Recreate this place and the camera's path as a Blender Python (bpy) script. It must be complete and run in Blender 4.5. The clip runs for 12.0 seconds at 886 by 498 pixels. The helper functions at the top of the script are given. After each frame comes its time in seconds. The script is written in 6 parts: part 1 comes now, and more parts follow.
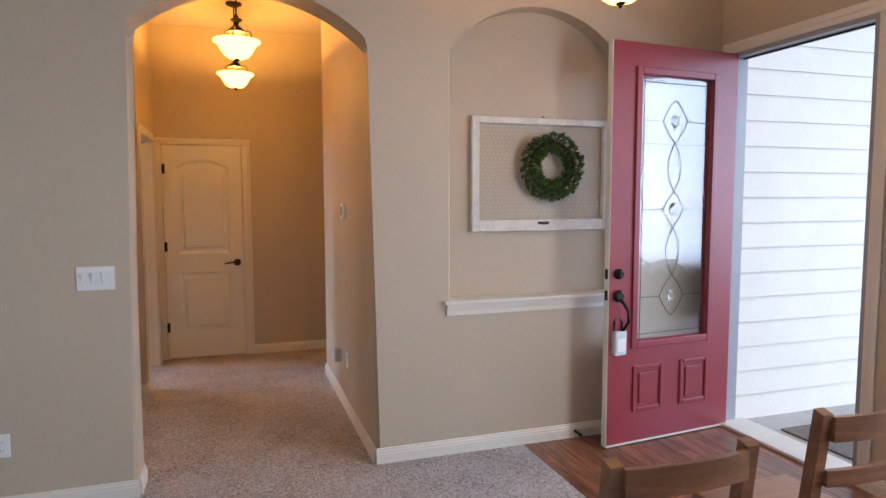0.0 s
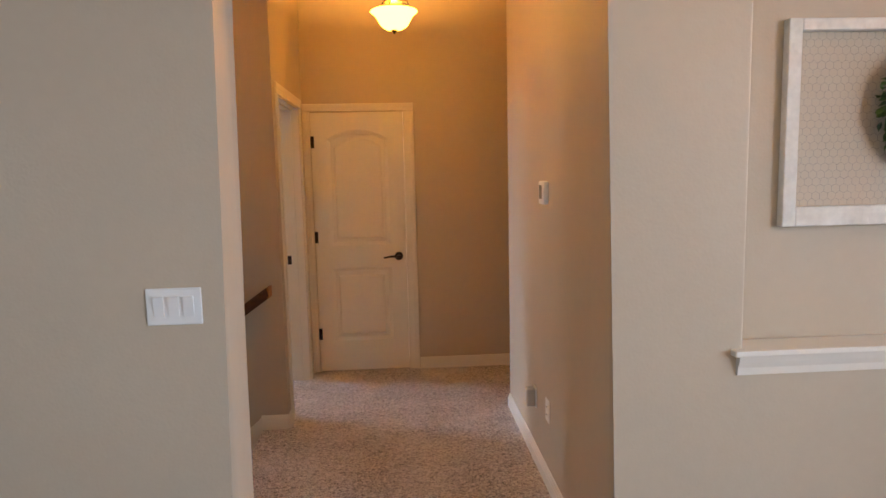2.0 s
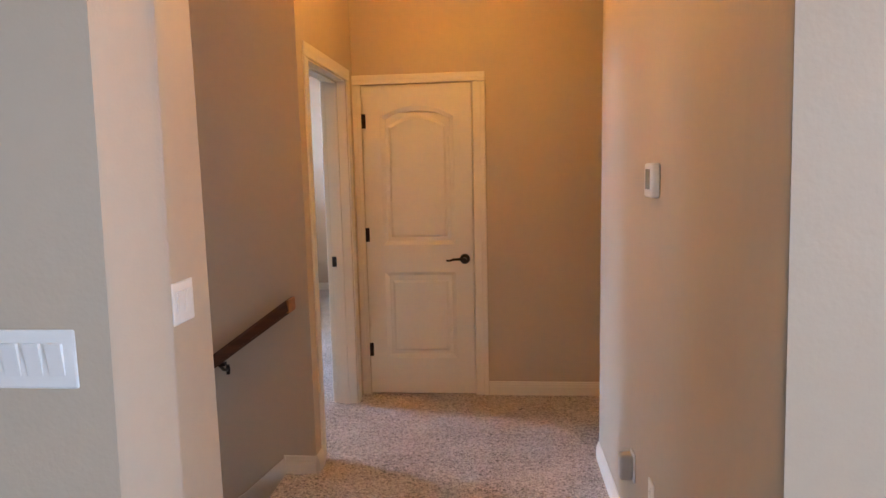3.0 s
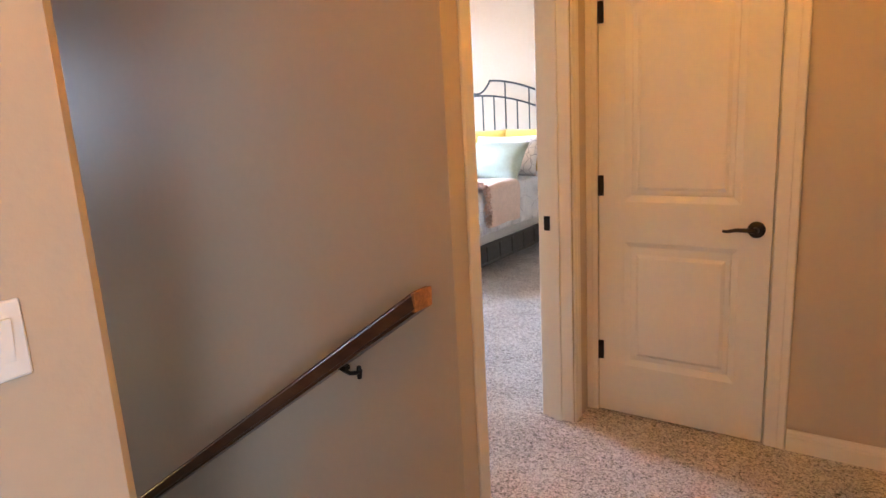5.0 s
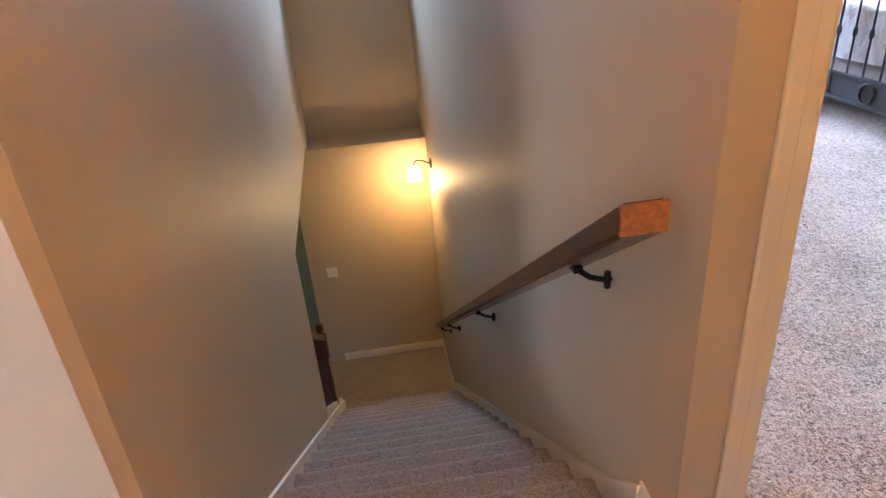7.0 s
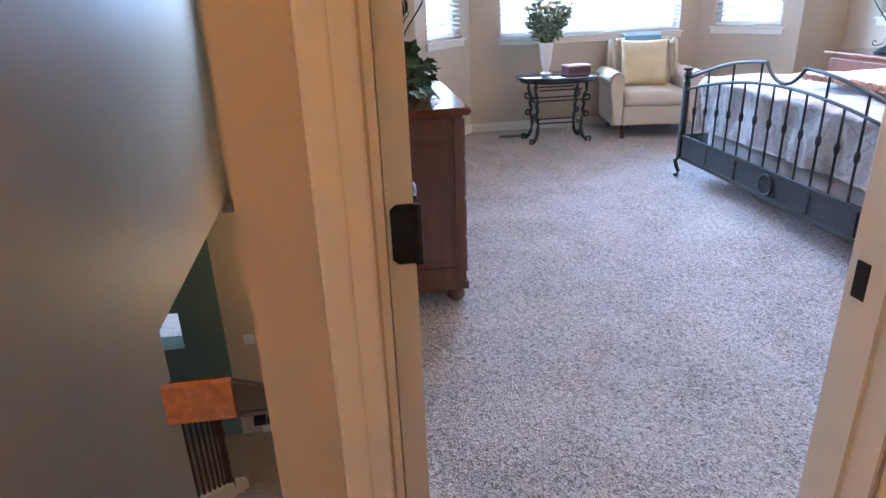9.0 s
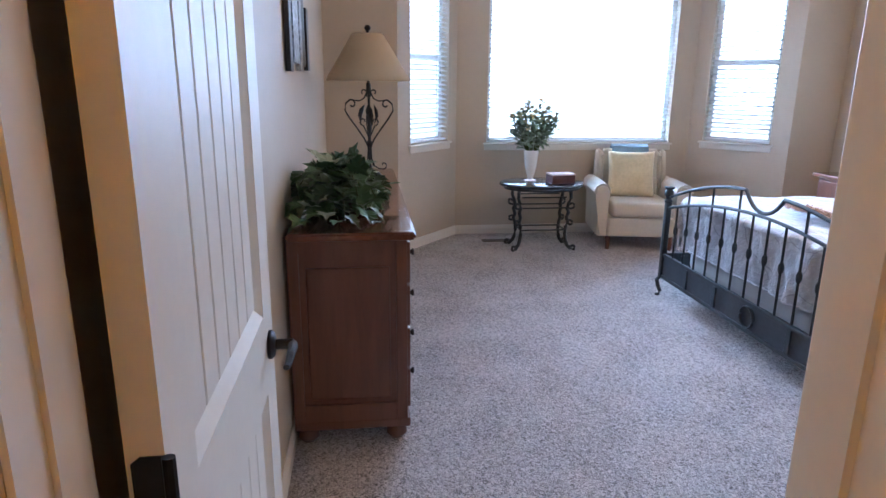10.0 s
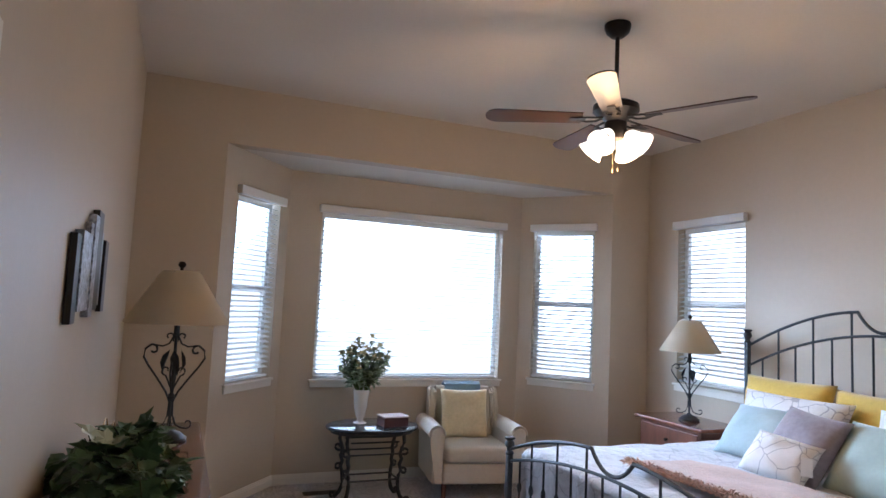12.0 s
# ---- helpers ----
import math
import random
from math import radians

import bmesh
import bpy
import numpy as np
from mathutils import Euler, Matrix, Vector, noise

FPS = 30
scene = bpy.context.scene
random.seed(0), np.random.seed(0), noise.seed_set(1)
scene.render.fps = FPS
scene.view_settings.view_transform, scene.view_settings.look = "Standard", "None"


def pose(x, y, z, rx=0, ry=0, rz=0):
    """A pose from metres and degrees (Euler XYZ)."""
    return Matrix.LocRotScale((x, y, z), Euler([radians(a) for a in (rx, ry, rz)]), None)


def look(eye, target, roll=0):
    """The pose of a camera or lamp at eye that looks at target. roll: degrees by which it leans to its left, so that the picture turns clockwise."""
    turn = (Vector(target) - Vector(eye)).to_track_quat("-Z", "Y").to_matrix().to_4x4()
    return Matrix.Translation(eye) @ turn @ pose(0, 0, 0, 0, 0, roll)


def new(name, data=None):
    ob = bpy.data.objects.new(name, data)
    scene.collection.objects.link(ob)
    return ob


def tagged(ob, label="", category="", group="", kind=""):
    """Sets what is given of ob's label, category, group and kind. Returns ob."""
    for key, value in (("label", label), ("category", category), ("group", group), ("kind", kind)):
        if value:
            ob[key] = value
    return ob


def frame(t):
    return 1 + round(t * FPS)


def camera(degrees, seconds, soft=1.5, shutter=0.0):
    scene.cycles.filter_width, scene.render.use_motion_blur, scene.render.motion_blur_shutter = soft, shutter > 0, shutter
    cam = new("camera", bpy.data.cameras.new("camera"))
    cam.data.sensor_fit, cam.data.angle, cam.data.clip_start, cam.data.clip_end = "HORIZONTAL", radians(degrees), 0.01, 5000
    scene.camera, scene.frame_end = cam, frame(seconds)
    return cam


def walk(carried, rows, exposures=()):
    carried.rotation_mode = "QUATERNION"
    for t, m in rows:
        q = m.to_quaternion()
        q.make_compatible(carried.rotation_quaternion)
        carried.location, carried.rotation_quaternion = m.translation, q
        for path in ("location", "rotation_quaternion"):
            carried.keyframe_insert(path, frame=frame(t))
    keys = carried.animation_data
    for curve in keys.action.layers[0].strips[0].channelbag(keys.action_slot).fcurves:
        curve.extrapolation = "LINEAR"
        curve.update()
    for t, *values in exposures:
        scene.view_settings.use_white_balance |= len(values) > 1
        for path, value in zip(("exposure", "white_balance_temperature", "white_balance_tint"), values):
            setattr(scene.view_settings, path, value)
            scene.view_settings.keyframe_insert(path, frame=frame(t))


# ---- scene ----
cam = camera(70.0, 12.0)

PATH = [
    (0, (0.605, 0.061, 1.549), (1.235, 1.952, 1.384), -0.1),
    (0.5, (0.583, 0.349, 1.551), (0.985, 2.298, 1.353), -0.5),
    (1, (0.599, 0.691, 1.543), (0.838, 2.666, 1.334), -1.0),
    (1.5, (0.66, 1.104, 1.546), (0.788, 3.089, 1.337), -0.9),
    (2, (0.682, 1.552, 1.539), (0.806, 3.534, 1.308), -1.3),
    (2.5, (0.801, 1.995, 1.523), (0.818, 3.981, 1.29), -0.7),
    (3, (0.857, 2.44, 1.497), (0.684, 4.417, 1.247), -1.3),
    (3.2, (0.872, 2.595, 1.502), (0.6, 4.557, 1.23), -1.3),
    (4.8, (0.977, 3.644, 1.445), (-0.028, 5.336, 1.088), -2.7),
    (5, (0.995, 3.787, 1.432), (-0.107, 5.403, 1.014), -3.2),
    (5.5, (0.981, 4.109, 1.416), (-0.43, 5.392, 0.814), -4.7),
    (6, (0.944, 4.424, 1.407), (-0.697, 5.344, 0.727), -6.5),
    (6.5, (0.917, 4.649, 1.392), (-0.867, 5.038, 0.574), -5.7),
    (6.7, (0.892, 4.715, 1.377), (-0.893, 4.935, 0.502), -5.4),
    (8.3, (0.839, 5.24, 1.369), (-0.906, 5.42, 0.409), -2.9),
    (8.5, (0.81, 5.303, 1.372), (-0.961, 5.496, 0.464), -3.1),
    (9, (0.66, 5.532, 1.394), (-1.178, 5.77, 0.642), -2.2),
    (9.5, (0.499, 5.703, 1.453), (-1.388, 5.943, 0.836), -1.4),
    (10, (0.409, 5.83, 1.5), (-1.512, 6.069, 0.998), 0.6),
    (10.5, (0.332, 5.868, 1.544), (-1.614, 6.142, 1.172), 1.0),
    (11, (0.192, 5.847, 1.584), (-1.749, 6.307, 1.427), 1.5),
    (11.5, (0.083, 5.853, 1.619), (-1.811, 6.496, 1.635), 2.2),
    (12, (-0.008, 5.858, 1.672), (-1.85, 6.615, 1.85), 2.7),
]
walk(cam, [(t, look(eye, target, roll)) for t, eye, target, roll in PATH],
     [(0, -0.72, 5950, 13), (0.5, -0.7, 5950, 13), (1, -1.12, 6050, 13), (1.5, -1.0, 6350, 13), (2, -0.65, 6250, 13), (3, -0.35, 5600, 13), (5, 0.0, 6000, 13), (5.5, 0.2, 5500, 13), (6, 0.25, 5250, 13), (6.7, 0.25, 5750, 13), (8.3, -0.05, 5100, 12), (9.5, -0.5, 5050, 12),
      (10.5, -1.0, 5200, 13), (11.3, -1.35, 5400, 13), (12, -1.5, 5650, 13)])

# ---- light ----
world = bpy.data.worlds.new("world")
scene.world = world
world.use_nodes = True
wn = world.node_tree.nodes
sky = wn.new("ShaderNodeTexSky")
sky.sky_type = 'NISHITA'
sky.sun_disc = False
sky.sun_elevation = radians(38)
sky.sun_rotation = radians(160)
world.node_tree.links.new(sky.outputs[0], wn["Background"].inputs[0])
wn["Background"].inputs[1].default_value = 0.15

sun_data = bpy.data.lights.new("sun", 'SUN')
sun_data.energy, sun_data.angle, sun_data.color = 1.5, radians(30), (1, 0.95, 0.88)
sun = new("sun", sun_data)
sun.matrix_world = look((3, -8, 9), (0, 0, 0))


def area_light(name, eye, target, w, h, power, color=(0.74, 0.86, 1.0), spread=180):
    """An area lamp for the sky's light, in or beyond an opening."""
    d = bpy.data.lights.new(name, 'AREA')
    d.shape, d.size, d.size_y, d.energy, d.color = 'RECTANGLE', w, h, power, color
    d.spread = radians(spread)
    ob = new(name, d)
    ob.matrix_world = look(eye, target)
    return ob


def point_light(name, p, power, color=(1.0, 0.46, 0.025), r=0.05):
    d = bpy.data.lights.new(name, 'POINT')
    d.energy, d.color, d.shadow_soft_size = power, color, r
    ob = new(name, d)
    ob.location = p
    return ob


# ---- materials ----
def mat(name, col, rough=0.6, var=0.12, scale=6.0, bump=0.0, bscale=150.0, metal=0.0, fine=40.0, sheen=0.0, spec=0.5, coat=0.0, bdist=0.002, island=0.0):
    """A painted, woven, wooden or metal surface: base colour varied at two scales, with a fine relief."""
    m = bpy.data.materials.new(name)
    m.use_nodes = True
    nt = m.node_tree
    n, l = nt.nodes, nt.links
    b = n["Principled BSDF"]
    tc = n.new("ShaderNodeTexCoord")
    n1, n2 = n.new("ShaderNodeTexNoise"), n.new("ShaderNodeTexNoise")
    n1.inputs["Scale"].default_value, n2.inputs["Scale"].default_value = scale, fine
    n1.inputs["Detail"].default_value, n2.inputs["Detail"].default_value = 4, 3
    l.new(tc.outputs["Object"], n1.inputs["Vector"])
    l.new(tc.outputs["Object"], n2.inputs["Vector"])
    mix = n.new("ShaderNodeMath")
    mix.operation = 'MULTIPLY_ADD'
    l.new(n1.outputs["Fac"], mix.inputs[0])
    mix.inputs[1].default_value = 0.6
    sc = n.new("ShaderNodeMath")
    sc.operation = 'MULTIPLY'
    l.new(n2.outputs["Fac"], sc.inputs[0])
    sc.inputs[1].default_value = 0.4
    l.new(sc.outputs[0], mix.inputs[2])
    ramp = n.new("ShaderNodeValToRGB")
    ramp.color_ramp.elements[0].position, ramp.color_ramp.elements[1].position = 0.3, 0.7
    lo = [c * (1 - var) for c in col]
    hi = [min(1, c * (1 + var)) for c in col]
    ramp.color_ramp.elements[0].color, ramp.color_ramp.elements[1].color = (*lo, 1), (*hi, 1)
    l.new(mix.outputs[0], ramp.inputs[0])
    out = ramp.outputs[0]
    if island:
        oi = n.new("ShaderNodeObjectInfo")
        hsv = n.new("ShaderNodeHueSaturation")
        mr = n.new("ShaderNodeMapRange")
        mr.inputs[3].default_value, mr.inputs[4].default_value = 1 - island, 1 + island
        l.new(oi.outputs["Random"], mr.inputs[0])
        l.new(mr.outputs[0], hsv.inputs["Value"])
        l.new(out, hsv.inputs["Color"])
        out = hsv.outputs[0]
    l.new(out, b.inputs["Base Color"])
    b.inputs["Roughness"].default_value, b.inputs["Metallic"].default_value = rough, metal
    b.inputs["Specular IOR Level"].default_value = spec
    b.inputs["Coat Weight"].default_value = coat
    b.inputs["Sheen Weight"].default_value = sheen
    if bump:
        n3 = n.new("ShaderNodeTexNoise")
        n3.inputs["Scale"].default_value, n3.inputs["Detail"].default_value = bscale, 4
        l.new(tc.outputs["Object"], n3.inputs["Vector"])
        bp = n.new("ShaderNodeBump")
        bp.inputs["Strength"].default_value, bp.inputs["Distance"].default_value = bump, bdist
        l.new(n3.outputs["Fac"], bp.inputs["Height"])
        l.new(bp.outputs[0], b.inputs["Normal"])
    return m


def wood(name, col, rough=0.4, stretch=(1, 12, 12), scale=3.0, var=0.35, island=0.0, coat=0.0):
    """Grain that runs along the axis with the smallest stretch."""
    m = bpy.data.materials.new(name)
    m.use_nodes = True
    n, l = m.node_tree.nodes, m.node_tree.links
    b = n["Principled BSDF"]
    tc, mp = n.new("ShaderNodeTexCoord"), n.new("ShaderNodeMapping")
    mp.inputs["Scale"].default_value = stretch
    l.new(tc.outputs["Object"], mp.inputs[0])
    nz, wv = n.new("ShaderNodeTexNoise"), n.new("ShaderNodeTexNoise")
    nz.inputs["Scale"].default_value, nz.inputs["Detail"].default_value, nz.inputs["Distortion"].default_value = scale, 6, 0.8
    wv.inputs["Scale"].default_value, wv.inputs["Detail"].default_value = scale * 6, 3
    l.new(mp.outputs[0], nz.inputs["Vector"])
    l.new(mp.outputs[0], wv.inputs["Vector"])
    mx = n.new("ShaderNodeMath")
    mx.operation = 'MULTIPLY_ADD'
    l.new(wv.outputs["Fac"], mx.inputs[0])
    mx.inputs[1].default_value = 0.35
    l.new(nz.outputs["Fac"], mx.inputs[2])
    ramp = n.new("ShaderNodeValToRGB")
    ramp.color_ramp.elements[0].position, ramp.color_ramp.elements[1].position = 0.45, 0.9
    ramp.color_ramp.elements[0].color = (*[c * (1 - var) for c in col], 1)
    ramp.color_ramp.elements[1].color = (*[min(1, c * (1 + var)) for c in col], 1)
    l.new(mx.outputs[0], ramp.inputs[0])
    out = ramp.outputs[0]
    if island:
        oi, hsv, mr = n.new("ShaderNodeObjectInfo"), n.new("ShaderNodeHueSaturation"), n.new("ShaderNodeMapRange")
        mr.inputs[3].default_value, mr.inputs[4].default_value = 1 - island, 1 + island
        l.new(oi.outputs["Random"], mr.inputs[0])
        l.new(mr.outputs[0], hsv.inputs["Value"])
        l.new(out, hsv.inputs["Color"])
        out = hsv.outputs[0]
    l.new(out, b.inputs["Base Color"])
    b.inputs["Roughness"].default_value, b.inputs["Coat Weight"].default_value = rough, coat
    bp = n.new("ShaderNodeBump")
    bp.inputs["Strength"].default_value, bp.inputs["Distance"].default_value = 0.15, 0.001
    l.new(mx.outputs[0], bp.inputs["Height"])
    l.new(bp.outputs[0], b.inputs["Normal"])
    return m


def carpet_mat(name, dark, light, relief=0.02):
    """Frieze carpet: flecked twisted yarn with a coarse, tufted relief and brushed patches."""
    m = bpy.data.materials.new(name)
    m.use_nodes = True
    n, l = m.node_tree.nodes, m.node_tree.links
    b = n["Principled BSDF"]
    tc = n.new("ShaderNodeTexCoord")
    a, c, d = n.new("ShaderNodeTexNoise"), n.new("ShaderNodeTexNoise"), n.new("ShaderNodeTexNoise")
    for x, s, det in ((a, 72, 3), (c, 210, 2), (d, 3.2, 3)):
        x.inputs["Scale"].default_value, x.inputs["Detail"].default_value = s, det
        l.new(tc.outputs["Object"], x.inputs["Vector"])
    a.inputs["Distortion"].default_value = 1.5
    s1, s2 = n.new("ShaderNodeMath"), n.new("ShaderNodeMath")
    s1.operation = s2.operation = 'MULTIPLY_ADD'
    l.new(a.outputs["Fac"], s1.inputs[0])
    s1.inputs[1].default_value = 0.75
    l.new(d.outputs["Fac"], s2.inputs[0])
    s2.inputs[1].default_value = 0.16
    sc = n.new("ShaderNodeMath")
    sc.operation = 'MULTIPLY'
    l.new(c.outputs["Fac"], sc.inputs[0])
    sc.inputs[1].default_value = 0.25
    l.new(sc.outputs[0], s2.inputs[2])
    l.new(s2.outputs[0], s1.inputs[2])
    ramp = n.new("ShaderNodeValToRGB")
    ramp.color_ramp.elements[0].position, ramp.color_ramp.elements[1].position = 0.44, 0.665
    ramp.color_ramp.elements[0].color, ramp.color_ramp.elements[1].color = (*dark, 1), (*light, 1)
    l.new(s1.outputs[0], ramp.inputs[0])
    l.new(ramp.outputs[0], b.inputs["Base Color"])
    b.inputs["Roughness"].default_value = 0.95
    b.inputs["Specular IOR Level"].default_value = 0.1
    b.inputs["Sheen Weight"].default_value = 0.2
    bp = n.new("ShaderNodeBump")
    bp.inputs["Strength"].default_value, bp.inputs["Distance"].default_value = 1.0, relief
    l.new(a.outputs["Fac"], bp.inputs["Height"])
    l.new(bp.outputs[0], b.inputs["Normal"])
    return m


def glow(name, col, strength):
    m = bpy.data.materials.new(name)
    m.use_nodes = True
    b = m.node_tree.nodes["Principled BSDF"]
    b.inputs["Base Color"].default_value = (*col, 1)
    b.inputs["Emission Color"].default_value = (*col, 1)
    b.inputs["Emission Strength"].default_value = strength
    b.inputs["Roughness"].default_value = 0.35
    return m


def glass_mat(name, col=(1, 1, 1), rough=0.0, bump=0.0, ior=1.45):
    m = bpy.data.materials.new(name)
    m.use_nodes = True
    n, l = m.node_tree.nodes, m.node_tree.links
    b = n["Principled BSDF"]
    b.inputs["Base Color"].default_value = (*col, 1)
    b.inputs["Transmission Weight"].default_value = 1
    b.inputs["Roughness"].default_value = rough
    b.inputs["IOR"].default_value = ior
    if bump:
        nz, bp = n.new("ShaderNodeTexNoise"), n.new("ShaderNodeBump")
        nz.inputs["Scale"].default_value = 30
        bp.inputs["Strength"].default_value, bp.inputs["Distance"].default_value = bump, 0.004
        l.new(nz.outputs["Fac"], bp.inputs["Height"])
        l.new(bp.outputs[0], b.inputs["Normal"])
    return m


def see_through(m, col, share):
    """Lets a share of the light shine through thin cloth or vinyl."""
    n, l = m.node_tree.nodes, m.node_tree.links
    tr, mx = n.new("ShaderNodeBsdfTranslucent"), n.new("ShaderNodeMixShader")
    tr.inputs[0].default_value = (*col, 1)
    mx.inputs[0].default_value = share
    l.new(n["Principled BSDF"].outputs[0], mx.inputs[1])
    l.new(tr.outputs[0], mx.inputs[2])
    l.new(mx.outputs[0], n["Material Output"].inputs[0])


M_WALL = mat("wall_paint", (0.52, 0.44, 0.335), 0.5, 0.035, 2.0, 0.22, 90, fine=25, spec=0.35, bdist=0.003)
M_CEIL = mat("ceiling_paint", (0.70, 0.64, 0.56), 0.8, 0.03, 2.0, 0.3, 70, bdist=0.003)
M_TRIM = mat("trim_paint", (0.75, 0.71, 0.63), 0.48, 0.03, 5.0, 0.04, 120)
M_CARPET = carpet_mat("carpet", (0.115, 0.098, 0.094), (0.73, 0.68, 0.665))
# the floors' carpet with less fleck, its colour darkened for the stairwell's shade
M_STAIR_SHADED = carpet_mat("stair_carpet_shaded", (0.17, 0.142, 0.13), (0.34, 0.30, 0.28), 0.005)
M_BLACK = mat("oil_rubbed_bronze", (0.018, 0.014, 0.012), 0.38, 0.3, 20, metal=0.6)
M_IRON = mat("wrought_iron", (0.045, 0.05, 0.055), 0.45, 0.25, 30, 0.15, 120, metal=0.5)
M_WHITE = mat("white_plastic", (0.80, 0.80, 0.78), 0.35, 0.02, 8)
M_FLOORWOOD = wood("floor_wood", (0.22, 0.085, 0.045), 0.26, (10, 1.2, 10), 2.5, 0.45, 0.25)
M_RED = mat("red_door_paint", (0.27, 0.034, 0.046), 0.38, 0.12, 4, 0.08, 60)
M_SIDING = mat("siding_paint", (0.76, 0.73, 0.67), 0.6, 0.05, 3, 0.1, 60)
M_CONC = mat("concrete", (0.42, 0.41, 0.39), 0.9, 0.15, 3, 0.3, 60)
M_GROUND = mat("lawn", (0.10, 0.11, 0.05), 0.95, 0.4, 2, 0.5, 40)
M_TEAL = mat("basement_paint", (0.13, 0.20, 0.185), 0.7, 0.05, 2, 0.15, 90)
M_CHERRY = wood("cherry_wood", (0.125, 0.042, 0.021), 0.32, (9, 9, 0.9), 2.2, 0.22, coat=0.3)
M_CHERRYTOP = wood("cherry_top", (0.15, 0.052, 0.026), 0.16, (0.9, 9, 9), 2.2, 0.3, coat=0.5)
M_RAIL = wood("rail_wood", (0.075, 0.028, 0.013), 0.3, (0.8, 12, 12), 3, 0.35, coat=0.3)
M_RAILEND = wood("rail_end_grain", (0.36, 0.15, 0.05), 0.45, (3, 14, 14), 4, 0.3)
M_OAK = wood("chair_wood", (0.20, 0.085, 0.038), 0.35, (1, 10, 10), 3, 0.35, coat=0.2)
M_GLASS = glass_mat("window_glass")
M_LEADED = glass_mat("textured_glass", (0.96, 0.98, 1.0), 0.03, 0.2, 1.6)
M_BLIND = mat("blind_vinyl", (0.82, 0.82, 0.80), 0.45, 0.02, 8)


# ---- building tools ----
def part(name, bm, material, parent=None, label="", smooth=False):
    """Links a bmesh as one mesh object, under a thing or a part."""
    me = bpy.data.meshes.new(name)
    bmesh.ops.recalc_face_normals(bm, faces=bm.faces)
    bm.to_mesh(me)
    bm.free()
    me.materials.append(material)
    if smooth:
        for p in me.polygons:
            p.use_smooth = True
    ob = new(name, me)
    ob.parent = parent
    if label:
        ob["label"] = label
    return ob


def soft(ob, angle=40):
    """Smooth shading that keeps sharp edges."""
    me = ob.data
    for p in me.polygons:
        p.use_smooth = True
    me.set_sharp_from_angle(angle=radians(angle))
    return ob


def flat_faces(ob):
    """Keeps large flat faces flat beside their rounded edges."""
    ob.modifiers.new("weighted", 'WEIGHTED_NORMAL').keep_sharp = True
    return ob


def thing(name, p, label, category, group="", rz=0.0):
    ob = new(name)
    ob.matrix_basis = pose(p[0], p[1], p[2], 0, 0, rz)
    return tagged(ob, label, category, group)


def box(bm, x0, x1, y0, y1, z0, z1, bevel=0.0, seg=2):
    vs = [bm.verts.new((x, y, z)) for x in (x0, x1) for y in (y0, y1) for z in (z0, z1)]
    fs = [bm.faces.new([vs[i] for i in f]) for f in ((0, 1, 3, 2), (4, 6, 7, 5), (0, 4, 5, 1), (2, 3, 7, 6), (0, 2, 6, 4), (1, 5, 7, 3))]
    if bevel:
        es = list({e for f in fs for e in f.edges})
        bmesh.ops.bevel(bm, geom=es, offset=bevel, segments=seg, affect='EDGES', profile=0.5)
    return vs


def bbox(*a, **k):
    bm = bmesh.new()
    box(bm, *a, **k)
    return bm


def prism(bm, pts, axis, a0, a1):
    """A polygon in the plane across the axis, drawn out from a0 to a1."""
    def at(p, a):
        return {'x': (a, p[0], p[1]), 'y': (p[0], a, p[1]), 'z': (p[0], p[1], a)}[axis]
    lo = [bm.verts.new(at(p, a0)) for p in pts]
    hi = [bm.verts.new(at(p, a1)) for p in pts]
    bm.faces.new(lo)
    bm.faces.new(hi[::-1])
    n = len(pts)
    for i in range(n):
        bm.faces.new((lo[i], hi[i], hi[(i + 1) % n], lo[(i + 1) % n]))
    return lo, hi


def lathe(bm, prof, seg=24, cx=0.0, cy=0.0, cz=0.0):
    """A profile of (radius, height) turned about an upright axis."""
    rings = []
    for r, z in prof:
        if r < 1e-5:
            rings.append([bm.verts.new((cx, cy, cz + z))])
        else:
            rings.append([bm.verts.new((cx + r * math.cos(2 * math.pi * i / seg), cy + r * math.sin(2 * math.pi * i / seg), cz + z)) for i in range(seg)])
    for a, b in zip(rings, rings[1:]):
        for i in range(seg):
            j = (i + 1) % seg
            if len(a) == 1 and len(b) == 1:
                continue
            if len(a) == 1:
                bm.faces.new((a[0], b[j], b[i]))
            elif len(b) == 1:
                bm.faces.new((a[i], a[j], b[0]))
            else:
                bm.faces.new((a[i], a[j], b[j], b[i]))


def tube(bm, pts, r, seg=8, closed=False, r1=None):
    """A round bar along a line of points."""
    pts = [Vector(p) for p in pts]
    n = len(pts)
    rings = []
    up = Vector((0, 0, 1))
    for i, p in enumerate(pts):
        a = pts[(i - 1) % n] if (i > 0 or closed) else p
        b = pts[(i + 1) % n] if (i < n - 1 or closed) else p
        t = (b - a).normalized()
        u = t.cross(up)
        if u.length < 0.2:
            u = t.cross(Vector((1, 0, 0))) if abs(t.x) < 0.9 else t.cross(Vector((0, 1, 0)))
        u.normalize()
        w = u.cross(t).normalized()
        rr = r if r1 is None else r + (r1 - r) * i / max(1, n - 1)
        rings.append([bm.verts.new(p + u * rr * math.cos(2 * math.pi * k / seg) + w * rr * math.sin(2 * math.pi * k / seg)) for k in range(seg)])
    m = n if closed else n - 1
    for i in range(m):
        a, b = rings[i], rings[(i + 1) % n]
        for k in range(seg):
            j = (k + 1) % seg
            bm.faces.new((a[k], a[j], b[j], b[k]))
    if not closed:
        bm.faces.new(rings[0])
        bm.faces.new(rings[-1][::-1])


